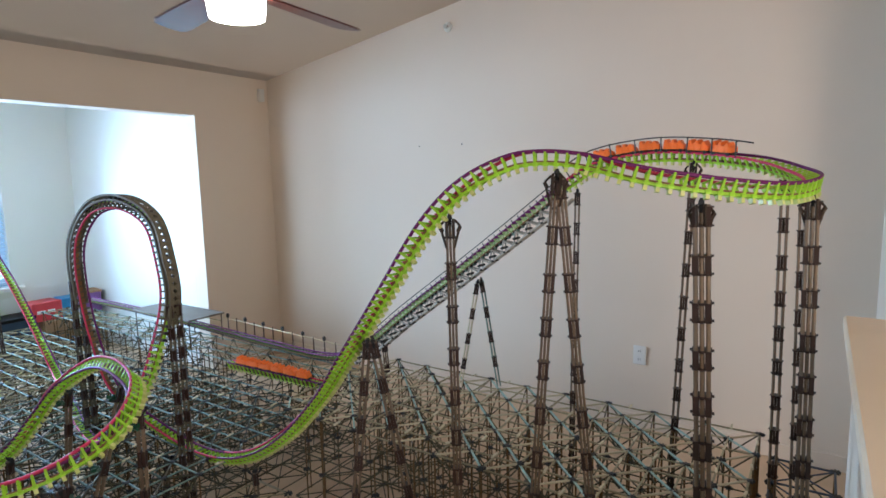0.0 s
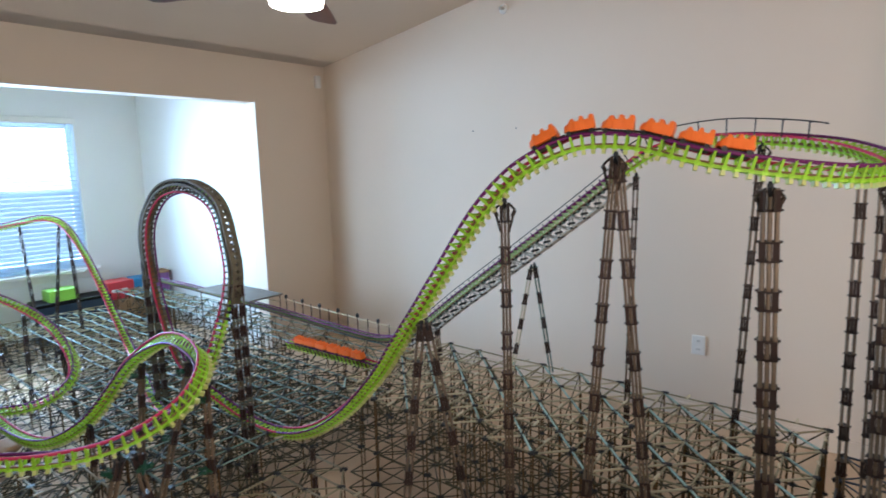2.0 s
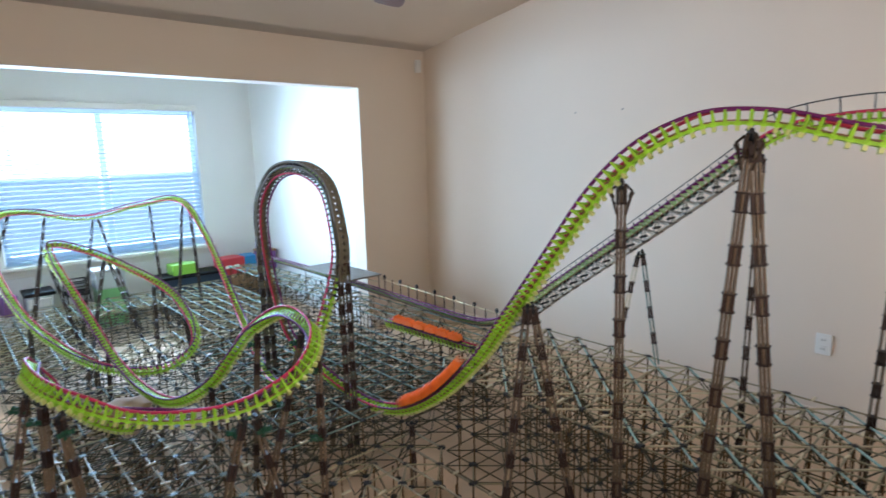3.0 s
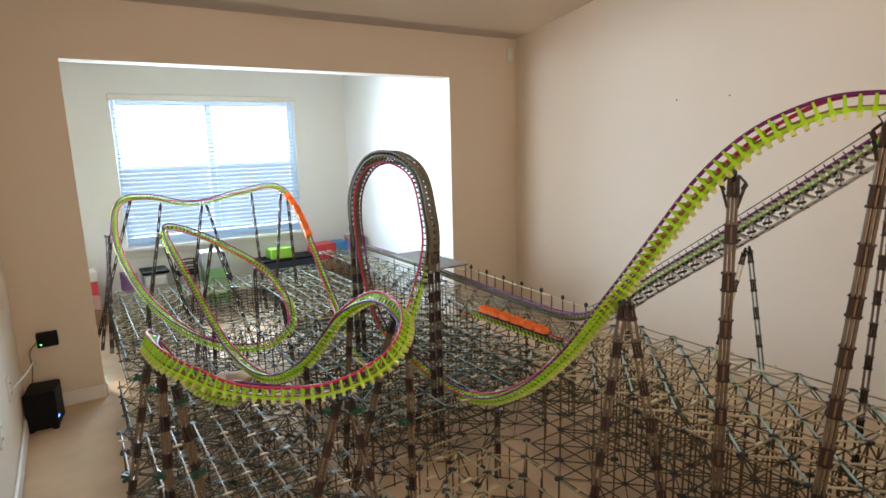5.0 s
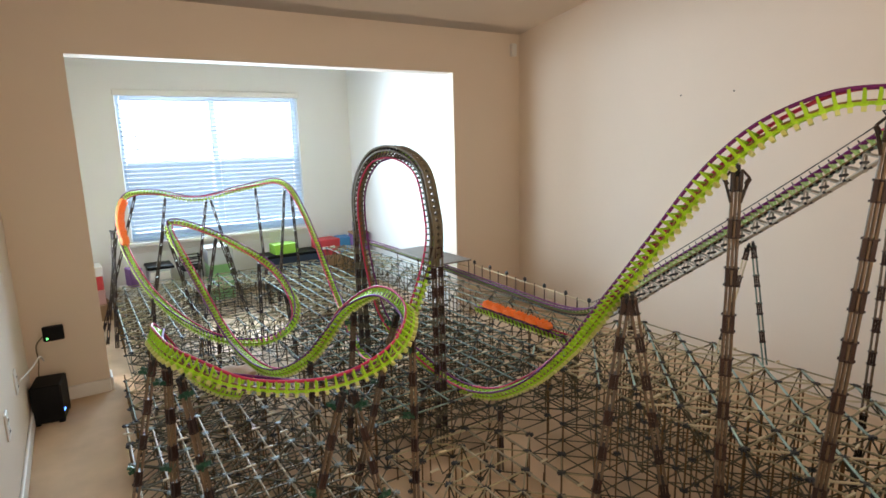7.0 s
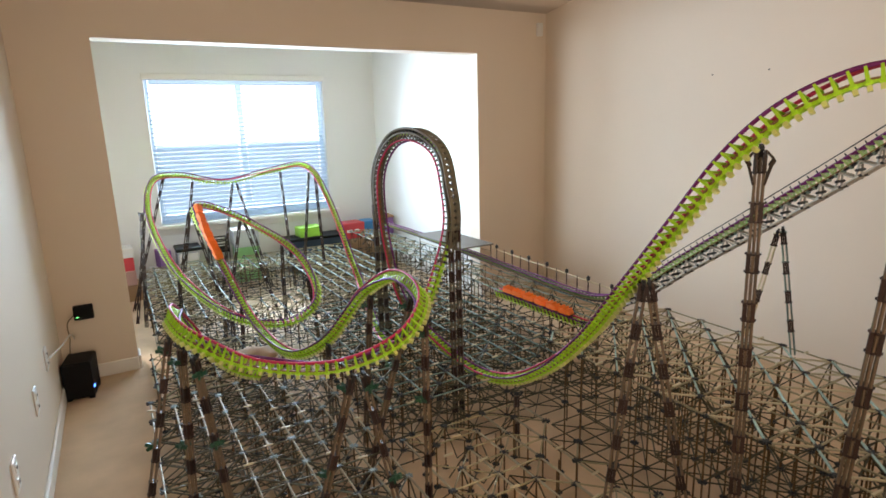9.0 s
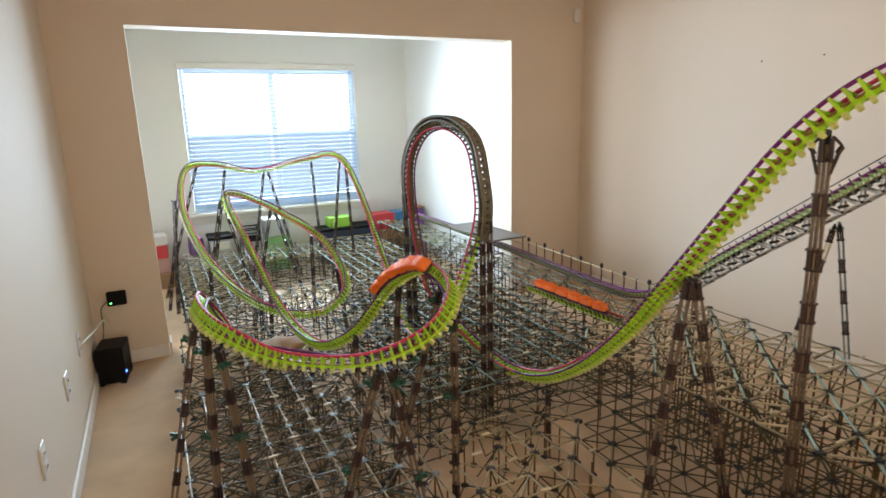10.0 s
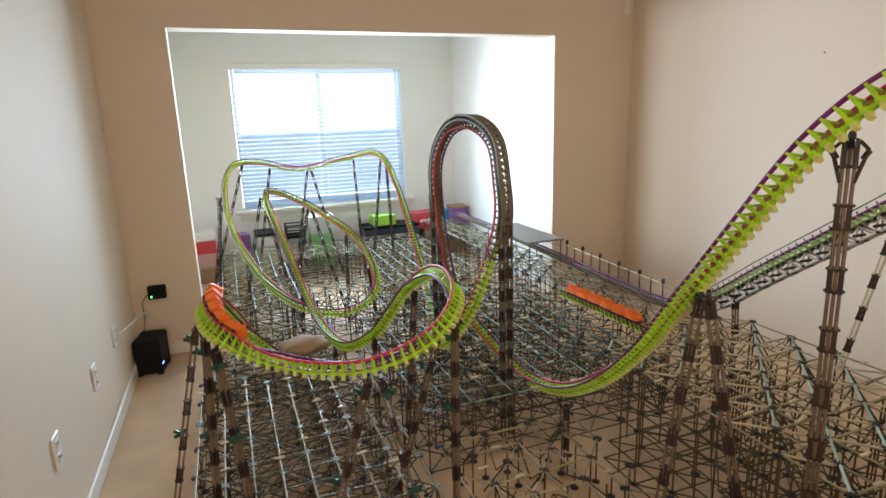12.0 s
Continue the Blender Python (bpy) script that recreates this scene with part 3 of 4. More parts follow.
for i in range(0, 80, 10):
    q, u, l = Vector(GP[i]), Vector(GU[i]), Vector(np.cross(RIDE_T[4 + i], GU[i]))
    Rods().rod(q + l * 0.030, q + l * 0.030 + u * 0.060, 0.0026, 5).rod(q + l * 0.030 + u * 0.058, q + l * 0.010 + u * 0.058, 0.0026, 5).part("post", CHASSIS, guard)

# outer bracing of the loop
up_part = [i for i in range(500, 720) if RIDE[i][2] > 0.98]
lo, hi = up_part[0], up_part[-1]
brace = tagged(new("loop_brace"), "olive grey plastic bracing round the outside of the vertical loop", "bracing")
LP, LU = RIDE[lo:hi], RIDE_U[lo:hi]
for a in (-0.026, 0.026):
    for d in (0.038, 0.062):
        sweep(LP[::2], LU[::2], a, d, 0.0048, 0.0052, "brace_band", LOOPGREY, brace)
b = bmesh.new()
rings = []
for z in (-0.066, -0.060):
    rings.append(([b.verts.new((x, y, z)) for x, y in ((-0.020, -0.026), (0.020, -0.026), (0.020, 0.026), (-0.020, 0.026))],
                  [b.verts.new((x, y, z)) for x, y in ((0, -0.0135), (0.0125, 0), (0, 0.0135), (-0.0125, 0))]))
for (out, hole_v), flip in ((rings[0], True), (rings[1], False)):
    for k in range(4):
        a, c = out[k], out[(k + 1) % 4]
        for f in ((a, c, hole_v[k]), (hole_v[k], c, hole_v[(k + 1) % 4])):
            b.faces.new(f[::-1] if flip else f)
for n in (0, 1):
    for k in range(4):
        lo0, lo1, hi0, hi1 = rings[0][n][k], rings[0][n][(k + 1) % 4], rings[1][n][k], rings[1][n][(k + 1) % 4]
        b.faces.new((lo0, lo1, hi1, hi0) if n == 0 else (lo1, lo0, hi0, hi1))
rung = mesh_of("perforated_plate", b, LOOPGREY)
for i in range(lo, hi, 3):
    shared("perforated_plate", rung, brace, track_pose(RIDE[i], RIDE_T[i], RIDE_U[i]))

# ---- support columns ----
bm = bmesh.new()
for sx in (-1, 1):
    for sy in (-1, 1):
        box(bm, (sx * 0.0112, sy * 0.0112, 0), (0.0112, 0.0112, 0.048))
box(bm, (0, 0, 0), (0.009, 0.009, 0.048))
for z in (-0.024, 0.024):
    box(bm, (0, 0, z), (0.0350, 0.0350, 0.0045))
    box(bm, (0, 0, z), (0.043, 0.007, 0.005))
    box(bm, (0, 0, z), (0.007, 0.043, 0.005))
COL_BLOCK = mesh_of("connector_block", bm, BLOCK)
COL_COUNT = [0]


def column(a, b, w=0.036, label="square column of tan rods with dark brown connector blocks", pitch=0.130, rod=COL_ROD, top=True, middle=False, bracket=0):
    """A column of four rods, with more between them where middle is set, from the foot a to the top b. bracket: the side of its hooked arm."""
    a, b = Vector(a), Vector(b)
    d = b - a
    m = d.to_track_quat("Z", "Y").to_matrix().to_4x4()
    m.translation = a
    o = tagged(new("support_column"), label, "column", "supports of the coaster")
    o.matrix_basis = m
    sc = w / 0.036
    h = 0.0112 * sc
    L = d.length
    COL_COUNT[0] += 1
    for sx in (-1, 1):
        for sy in (-1, 1):
            Rods().rod((sx * h, sy * h, 0), (sx * h, sy * h, L), (0.0043 if middle else 0.0056) * sc, 7).part("rod", rod, o)
    if middle:
        for mx, my in ((1, 0), (-1, 0), (0, 1), (0, -1)):
            Rods().rod((mx * h, my * h, 0), (mx * h, my * h, L), 0.0043 * sc, 7).part("rod", rod, o)
    if bracket:
        arm = Rods()
        for dx in (-0.012, 0.012):
            for dy in (-1, 1):
                arm.rod((dx, dy * 0.012, L - 0.085), (dx, dy * 0.030, L - 0.020), 0.0036, 5).rod((dx, dy * 0.030, L - 0.020), (dx * 0.4, dy * 0.014, L - 0.002), 0.0034, 5)
                arm.rod((dx, dy * 0.022, L - 0.038), (dx, dy * 0.031, L - 0.022), 0.0056, 6)
        k = bracket * 0.036
        for y in (-0.010, 0.010):
            arm.rod((k, y, L - 0.055), (k, y, L + 0.004), 0.0034, 5).rod((k * 0.4, y, L - 0.05), (k, y, L - 0.053), 0.0034, 5)
        arm.part("bracket_arm", ROD_DARK, o, "dark hooked bracket under the track")
    rng = random.Random(COL_COUNT[0])
    z = L - 0.03
    while z > 0.03:
        shared("connector_block", COL_BLOCK, o, Matrix.Translation((0, 0, z)) @ Matrix.Diagonal((sc, sc, 1, 1)))
        z -= pitch * rng.uniform(0.96, 1.04)
    if top:
        b2 = bmesh.new()
        box(b2, (0, 0, L + 0.006), (0.034 * sc, 0.014, 0.014), bevel=0.003)
        for s in (-1, 1):
            box(b2, (s * 0.022 * sc, 0, L - 0.004), (0.006, 0.009, 0.04), pose(0, 0, 0, 0, s * 42, 0))
            box(b2, (s * 0.034 * sc, 0, L + 0.010), (0.010, 0.010, 0.012))
        part("saddle", b2, GREY, o, "grey clip under the track")
    return o


WIDE = "thick upright column of close tan rods with dark connector blocks"
LEG = "leaning leg of tan rods with dark connector blocks"
column((-2.099, -3.332, 0.0), (-2.108, -3.318, 1.475), 0.032, middle=True, bracket=1)
column((-2.103, -3.543, 0.0), (-2.063, -3.637, 1.60), 0.031, LEG, middle=True, bracket=-1)
column((-1.998, -3.789, 0.0), (-2.06, -3.644, 1.59), 0.031, LEG, middle=True)
column((-1.915, -4.035, 0.0), (-1.923, -3.979, 1.515), 0.050, WIDE, middle=True, bracket=1)
column((-1.099, -3.754, 0.0), (-1.088, -3.81, 1.63), 0.030, bracket=-1)
column((-1.208, -4.145, 0.0), (-1.209, -4.130, 1.57), 0.032)
column((-1.599, -4.249, 0.0), (-1.60, -4.218, 1.515), 0.042, WIDE, middle=True, bracket=1)
column((-1.395, -4.222, 0.0), (-1.395, -4.190, 1.54), 0.027)
column((-1.131, -3.329, 0.0), (-1.124, -3.348, 1.52), 0.026)
column((-1.046, -2.91, 0.53), (-1.087, -2.837, 1.075), 0.024, LEG, rod=ROD_TEAL)
column((-1.14, -2.735, 0.53), (-1.097, -2.82, 1.065), 0.024, LEG, rod=ROD_PALE)
column((-1.10, -2.22, 0.45), (-1.10, -2.20, 0.67), 0.026)
# lift top bracket and legs under the drop, curve and valley: top point and foot
NEAR = [((-2.139, -3.001, 1.06), (-2.216, -2.915)), ((-2.116, -3.005, 1.055), (-1.983, -3.155)), ((-3.43, -2.07, 0.86), (-3.62, -2.07)), ((-2.62, -2.44, 0.87), (-2.64, -2.46)),
        ((-2.94, -2.53, 0.77), (-3.16, -2.50)), ((-2.90, -2.53, 0.77), (-2.76, -2.55)), ((-3.37, -2.24, 0.83), (-3.29, -2.28)), ((-3.40, -2.16, 0.85), (-3.44, -2.18)),
        ((-2.53, -1.72, 0.76), (-2.60, -1.72)), ((-2.53, -2.16, 0.87), (-2.78, -2.12)), ((-2.02, -2.20, 0.31), (-2.03, -2.22)), ((-2.08, -1.60, 0.24), (-2.12, -1.62)),
        ((-2.80, -1.00, 0.24), (-2.81, -1.00)), ((-2.66, -1.42, 0.44), (-2.67, -1.42))]
GREEN_JOINT = material("dark_green_connector", (0.012, 0.075, 0.040), 0.4, vary=0.25, scale=30)
for n, (t, f) in enumerate(NEAR):
    leg = column((f[0], f[1], 0.0), t, 0.025 if t[2] < 1.0 else 0.030, LEG)
    if 0.7 < t[2] < 0.95:
        L = (Vector(t) - Vector((f[0], f[1], 0.0))).length
        for h, turn in ((L - 0.045, 20 + 40 * n), (L - 0.30 - 0.05 * (n % 3), 75 + 30 * n)):
            b = bmesh.new()
            for k in range(3):
                box(b, (0, 0, 0), (0.050, 0.008, 0.012), Matrix.Rotation(k * math.pi / 3, 4, "Z") @ Matrix.Rotation(0.4 * k, 4, "Y"))
            bmesh.ops.create_cone(b, cap_ends=True, segments=8, radius1=0.012, radius2=0.012, depth=0.016)
            part("green_joint", b, GREEN_JOINT, leg, "dark green snap connector", pose(0.018, 0.012, h, 35, 10, turn))
# legs of the far hill, the helix and the dive
FAR = [((-3.13, 1.45, 1.17), (-3.51, 1.45)), ((-2.89, 1.54, 1.10), (-3.10, 1.54)), ((-2.55, 1.50, 1.06), (-2.75, 1.50)), ((-2.51, 1.49, 1.06), (-2.27, 1.49)),
       ((-2.12, 1.38, 1.15), (-2.07, 1.38)), ((-1.92, 1.12, 1.15), (-2.06, 1.12)), ((-1.89, 1.02, 1.12), (-1.86, 1.00)), ((-3.32, 1.04, 0.98), (-3.50, 1.04)),
       ((-3.36, 0.98, 0.92), (-3.44, 0.90)), ((-3.05, 0.56, 0.95), (-3.26, 0.56)), ((-3.03, 0.54, 0.94), (-2.85, 0.50)), ((-2.71, 0.41, 0.86), (-2.90, 0.41)),
       ((-2.68, 0.38, 0.85), (-2.47, 0.34)), ((-2.48, 0.11, 0.68), (-2.50, 0.11)), ((-2.40, -0.25, 0.50), (-2.36, -0.28)), ((-2.88, -0.27, 0.38), (-2.90, -0.27)),
       ((-3.20, 0.28, 0.50), (-3.22, 0.28)), ((-2.95, -0.28, 0.32), (-2.96, -0.28))]
for t, f in FAR:
    column((f[0], f[1], 0.0), t, 0.024, LEG, 0.115, ROD_DARK)
# loop legs
for x in (-2.175, -2.135):
    column((x, -1.015, 0.0), (x, -1.00, 1.10), 0.026, "upright grey-brown leg of the loop", 0.10, LOOPGREY, False)
    column((x + 0.035, -1.84, 0.0), (x + 0.03, -1.846, 1.06), 0.028, "upright grey-brown leg of the loop", 0.10, LOOPGREY, False)

# ---- base lattice ----
PITCH = 0.104
bm = bmesh.new()
for k in range(4):
    box(bm, (0, 0, 0), (0.038, 0.005, 0.008), Matrix.Rotation(k * math.pi / 4, 4, "Z"))
bmesh.ops.create_cone(bm, cap_ends=True, segments=8, radius1=0.010, radius2=0.010, depth=0.010)
NODE_SRC = bm
NODE_DARK = mesh_of("connector", NODE_SRC.copy(), GREY)
NODE_CLEAR = mesh_of("connector", NODE_SRC, CLEAR)
bm = bmesh.new()
box(bm, (0, 0, 0.004), (0.040, 0.0075, 0.007))
TICK = mesh_of("clip", bm, ROD_PALE)


def lattice(label, x0, x1, y0, y1, z, clear, skip=lambda x, y: False, singles=True, ymat=None, xmat=None, posts=0.8, fill=1.0, wmat=None, smat=None, diagonal=False, thin=False):
    """A space frame: rods along y at every pitch and cross rods between the staggered nodes on top, short posts below them,
    dark nodes and thin rods at the foot, and a layer half way where it is tall. fill: how complete it is."""
    o = tagged(new("base_frame"), label, "frame")
    long, cross, span, web, post, foot = Rods(), Rods(), Rods(), Rods(), Rods(), Rods()
    nx, ny = int(round((x1 - x0) / PITCH)), int(round((y1 - y0) / PITCH))
    rng = random.Random(int(abs(x0 * 100) + abs(y0 * 10)))
    free = lambda i, j: 0 <= i <= nx and 0 <= j <= ny and not skip(x0 + i * PITCH, y0 + j * PITCH)
    at = lambda i, j, h: (x0 + i * PITCH, y0 + j * PITCH, h)
    floors = [0.016] if thin else [0.016, z * 0.5]

    def star(x, y, h):
        w = rng.uniform(0, 0.5)
        for k in range(4):
            a = w + k * math.pi / 4
            foot.rod((x - 0.017 * math.cos(a), y - 0.017 * math.sin(a), h), (x + 0.017 * math.cos(a), y + 0.017 * math.sin(a), h), 0.0035, 4)
        foot.rod((x, y, h - 0.006), (x, y, h + 0.008), 0.009, 6)

    for i in range(nx + 1):
        for j in range(ny + 1):
            if not free(i, j):
                continue
            x, y = x0 + i * PITCH, y0 + j * PITCH
            jz = z + rng.uniform(-0.003, 0.003)
            if (i + j) % 2 == 0:
                if singles:
                    shared("connector", NODE_CLEAR if clear and rng.random() < 0.7 else NODE_DARK, o, pose(x, y, jz, rng.uniform(-6, 6), rng.uniform(-6, 6), 0))
                else:
                    star(x, y, jz)
                if free(i, j + 2) and rng.random() < fill + 0.25:
                    (cross if diagonal else long).rod((x, y, jz), at(i, j + 2, z), 0.0038 if diagonal else 0.0046, 6)
                for di in (-1, 1):
                    if free(i + di, j + 1) and rng.random() < fill * 0.92:
                        bold = diagonal
                        ((long if di > 0 else span) if bold else cross).rod((x, y, jz), at(i + di, j + 1, z), 0.0047 if bold else 0.0036, 6)
                if free(i + 2, j) and rng.random() < fill * 0.85:
                    (cross if diagonal else span).rod((x, y, jz), at(i + 2, j, z), 0.0042, 6)
                if rng.random() < posts * 0.8:
                    post.rod((x, y, 0.006), (x, y, jz), 0.0039, 5)
                    for h in floors:
                        star(x, y, h)
                for di, dj in ((1, 0), (-1, 0), (0, 1), (0, -1)):
                    if free(i + di, j + dj) and rng.random() < 0.7 * fill:
                        web.rod((x, y, jz), at(i + di, j + dj, max(jz - 0.104, 0.015)), 0.0031, 4)
                for h in floors:
                    for di, dj in ((1, 1), (1, -1), (2, 0), (0, 2)):
                        if free(i + di, j + dj) and rng.random() < (0.4 if thin else 0.9) * fill:
                            web.rod((x, y, h), at(i + di, j + dj, h), 0.0033, 4)
            else:
                if singles and rng.random() < 0.55 * fill:
                    shared("clip", TICK, o, pose(x, y, jz + 0.002, 0, rng.uniform(-8, 8), rng.uniform(-10, 10)))
                if rng.random() < posts * 0.4:
                    post.rod((x, y, 0.006), (x, y, z - rng.choice((0.0, 0.05, 0.104))), 0.0037, 5)
                    star(x, y, floors[-1])
    tagged(long.part("long_rod_layer", ymat or ROD_TEAL, o), kind="stuff")
    tagged(cross.part("cross_rod_layer", xmat or ROD_TAN, o), kind="stuff")
    tagged(span.part("span_rod_layer", smat or xmat or ROD_TAN, o), kind="stuff")
    tagged(web.part("web_rod_layer", wmat or ROD_WEB, o), kind="stuff")
    tagged(post.part("post_layer", ROD_AMBER, o), kind="stuff")
    tagged(foot.part("foot_layer", GREY, o), kind="stuff")
    return o


hole = lambda x, y: -2.80 < x < -2.22 and 0.30 < y < 1.05
lattice("low space frame of grey rods with pale blue connectors", -3.51, -2.68, -2.78, -1.15, 0.22, True, ymat=ROD_STRAW, xmat=ROD_OLIVE)
lattice("space frame of grey and teal rods with dark connectors", -2.58, -1.34, -2.00, -0.35, 0.31, False, ymat=ROD_TEAL, xmat=ROD_OLIVE, smat=ROD_TEAL)
lattice("tall space frame of tan and teal rods along the wall", -1.82, -0.99, -4.08, -2.10, 0.53, False, xmat=ROD_TAN, ymat=ROD_AQUA, wmat=ROD_WEB, smat=ROD_PALE, diagonal=True)
lattice("sparse low frame of brown rods under the drop", -2.58, -1.93, -4.0, -2.12, 0.22, False, ymat=ROD_STRAW, posts=0.9, fill=0.62, thin=True)
lattice("low space frame of grey rods on the carpet", -3.46, -2.68, -1.05, -0.32, 0.20, True, singles=False)
lattice("space frame of grey teal rods reaching into the sunroom", -3.40, -1.42, -0.22, 1.75, 0.30, True, hole, False)
lattice("space frame of dark rods under the station track", -1.30, -0.97, -2.00, 1.75, 0.42, False, singles=False)
lattice("low corner frame of dark blue rods", -1.36, -0.94, -4.34, -4.10, 0.42, False, ymat=NAVY, xmat=NAVY, posts=0.9)

# ---- station roof and storage track ----
station = tagged(new("station"), "small station with a flat grey roof on thin posts", "station")
part("roof", box(bmesh.new(), (-1.15, -0.22, 0.63), (0.29, 0.74, 0.012), bevel=0.002), ROOF, station, "flat grey roof panel")
for x in (-1.28, -1.02):
    for y in (-0.57, -0.22, 0.13):
        Rods().rod((x, y, 0.42), (x, y, 0.624), 0.004).part("post", ROD_DARK, station)
for x in (-1.28, -1.02):
    Rods().rod((x, -0.57, 0.57), (x, 0.13, 0.57), 0.0035).part("rail", ROD_TAN, station)
fence = tagged(new("track_fence"), "row of thin posts with round caps along the station track", "fence")
Rods().rod((-0.985, -1.95, 0.545), (-0.985, -0.55, 0.585), 0.004).part("rail", ROD_PALE, fence)
for k in range(14):
    y = -0.60 - k * 0.10
    z = 0.585 - 0.045 * k / 13
    fp = Rods().rod((-0.985, y, 0.45), (-0.985, y, z + 0.015), 0.0045).part("post", ROD_DARK, fence)
    if k % 2 == 0:
        b = bmesh.new()
        bmesh.ops.create_icosphere(b, subdivisions=1, radius=1.0, matrix=Matrix.Translation((-0.985, y, z + 0.022)) @ Matrix.Diagonal((0.014, 0.014, 0.020, 1)))
        part("cap", b, GREY, fp)
STORE = spline([(-1.415, -1.21, 0.48), (-1.40, -1.30, 0.475), (-1.35, -1.55, 0.455), (-1.29, -1.85, 0.43), (-1.27, -1.95, 0.425)], STEP)
STORE_T, STORE_U = banked(STORE, 0.0, 0.01)
build_track("storage_track", "short straight green storage track", STORE, STORE_T, STORE_U, 0.03, lambda i: True, spine=GREY)

# ---- trains ----
CAR_LEN = 0.094
CAR_SIZE = 1.10


def car_parts(o):
    b = bmesh.new()
    prof = [(-0.038, 0.012, 0.018), (-0.038, 0.026, 0.021), (-0.036, 0.037, 0.021), (-0.027, 0.038, 0.021), (-0.023, 0.029, 0.022), (-0.012, 0.029, 0.022), (-0.010, 0.037, 0.021), (-0.002, 0.037, 0.021),
            (0.001, 0.028, 0.022), (0.012, 0.028, 0.022), (0.015, 0.035, 0.020), (0.022, 0.034, 0.020), (0.027, 0.026, 0.020), (0.037, 0.022, 0.017), (0.040, 0.012, 0.014)]
    rows = []
    for x, z, w in prof:
        rows.append([b.verts.new((x, sy * w * (1 if zz == 0 else 0.82), 0.009 if zz == 0 else z)) for sy, zz in ((-1, 0), (-1, 1), (1, 1), (1, 0))])
    for r, q in zip(rows, rows[1:]):
        for k in range(4):
            b.faces.new((r[k], q[k], q[(k + 1) % 4], r[(k + 1) % 4]))
    b.faces.new(rows[0]), b.faces.new(rows[-1][::-1])
    bmesh.ops.recalc_face_normals(b, faces=b.faces[:])
    bmesh.ops.bevel(b, geom=b.edges[:], offset=0.0012, segments=2, affect="EDGES")
    part("shell", b, ORANGE, o, "orange plastic car body")
    part("chassis", box(bmesh.new(), (0, 0, 0.003), (0.074, 0.026, 0.010), bevel=0.002), CHASSIS, o, "black chassis")
    wheel = disc(0.007, 0.007, -0.003, 0.003, 12)
    wm = mesh_of("wheel", wheel, CHASSIS)
    for x in (-0.026, 0.026):
        for s in (-1, 1):
            shared("wheel", wm, o, pose(x, s * 0.024, 0.006, 90, 0, 0))
    part("coupling", box(bmesh.new(), (-0.044, 0, 0.006), (0.018, 0.006, 0.005)), CHASSIS, o)
    for c in o.children:
        c.data.transform(Matrix.Diagonal((CAR_SIZE * 0.95, CAR_SIZE * 1.36, CAR_SIZE * 1.20, 1))) if c.name[:5] != "wheel" else None
        c.location *= CAR_SIZE


first_car = tagged(new("coaster_car"), "bright orange plastic coaster car with black chassis, running on the track", "coaster car", "cars of the running train")
car_parts(first_car)
RUNNING = [first_car] + [copy_thing(first_car, Matrix()) for _ in range(5)]
for k in range(6):
    i = len(STORE) - 21 - int(k * 0.09 / STEP)
    c = copy_thing(first_car, track_pose(STORE[i], STORE_T[i], STORE_U[i]))
    tagged(c, "bright orange plastic coaster car parked on the storage track", "coaster car", "cars of the parked train")

# ---- things against the walls ----


def crate(name, label, category, c, s, mat, turn=0.0, lid=None, lid_mat=None):
    o = tagged(new(name), label, category)
    o.matrix_basis = pose(c[0], c[1], c[2], 0, 0, turn)
    part("body", box(bmesh.new(), (0, 0, s[2] / 2), s, bevel=0.006), mat, o)
    if lid:
        part("lid", box(bmesh.new(), (0, 0, s[2] + lid / 2 - 0.002), (s[0] + 0.015, s[1] + 0.015, lid), bevel=0.006), lid_mat, o)
    return o


crate("toy_box", "red printed cardboard toy box", "box", (-1.22, 1.97, 0.31), (0.26, 0.22, 0.18), RED, 4)
for k, (dx, w) in enumerate(((-0.06, 0.07), (0.03, 0.06))):
    part("printed_bar", box(bmesh.new(), (dx, -0.112, 0.09), (w, 0.004, 0.03)), WHITE, bpy.data.objects["toy_box"], "pale printed bar")
crate("toy_box", "blue printed cardboard toy box", "box", (-1.00, 1.98, 0.32), (0.15, 0.20, 0.17), BLUE, -3)
crate("toy_box", "purple and brown printed toy box", "box", (-0.862, 1.84, 0.34), (0.19, 0.20, 0.19), PURPLEBAG, -8, 0.02, CARTON)
crate("carton", "brown cardboard carton under the toy boxes", "carton", (-1.02, 1.96, 0.0), (0.50, 0.30, 0.31), CARTON, 0)
crate("storage_bin", "lime green box on a dark box by the window", "box", (-1.71, 1.98, 0.385), (0.25, 0.20, 0.11), LIMEBOX, 2)
crate("storage_bin", "long dark navy box below the green box", "box", (-1.64, 1.98, 0.0), (0.62, 0.28, 0.36), NAVY, 0, 0.03, BLACK)
tote = crate("storage_bin", "clear plastic tote with green things in its lower half", "bin", (-2.40, 1.98, 0.0), (0.23, 0.24, 0.37), GREENBIN)
part("clear_top", box(bmesh.new(), (0, 0, 0.455), (0.25, 0.26, 0.17), bevel=0.01), PALEBIN, tote, "clear grey upper half")
part("rim", box(bmesh.new(), (0, 0, 0.55), (0.27, 0.28, 0.02), bevel=0.006), WHITE, tote)
basket = tagged(new("basket"), "black open wire basket under the window", "basket")
basket.location = (-2.67, 1.96, 0.0)
for x in (-0.09, 0.09):
    for y in (-0.09, 0.09):
        Rods().rod((x, y, 0.0), (x, y, 0.49), 0.006).part("post", BLACK, basket)
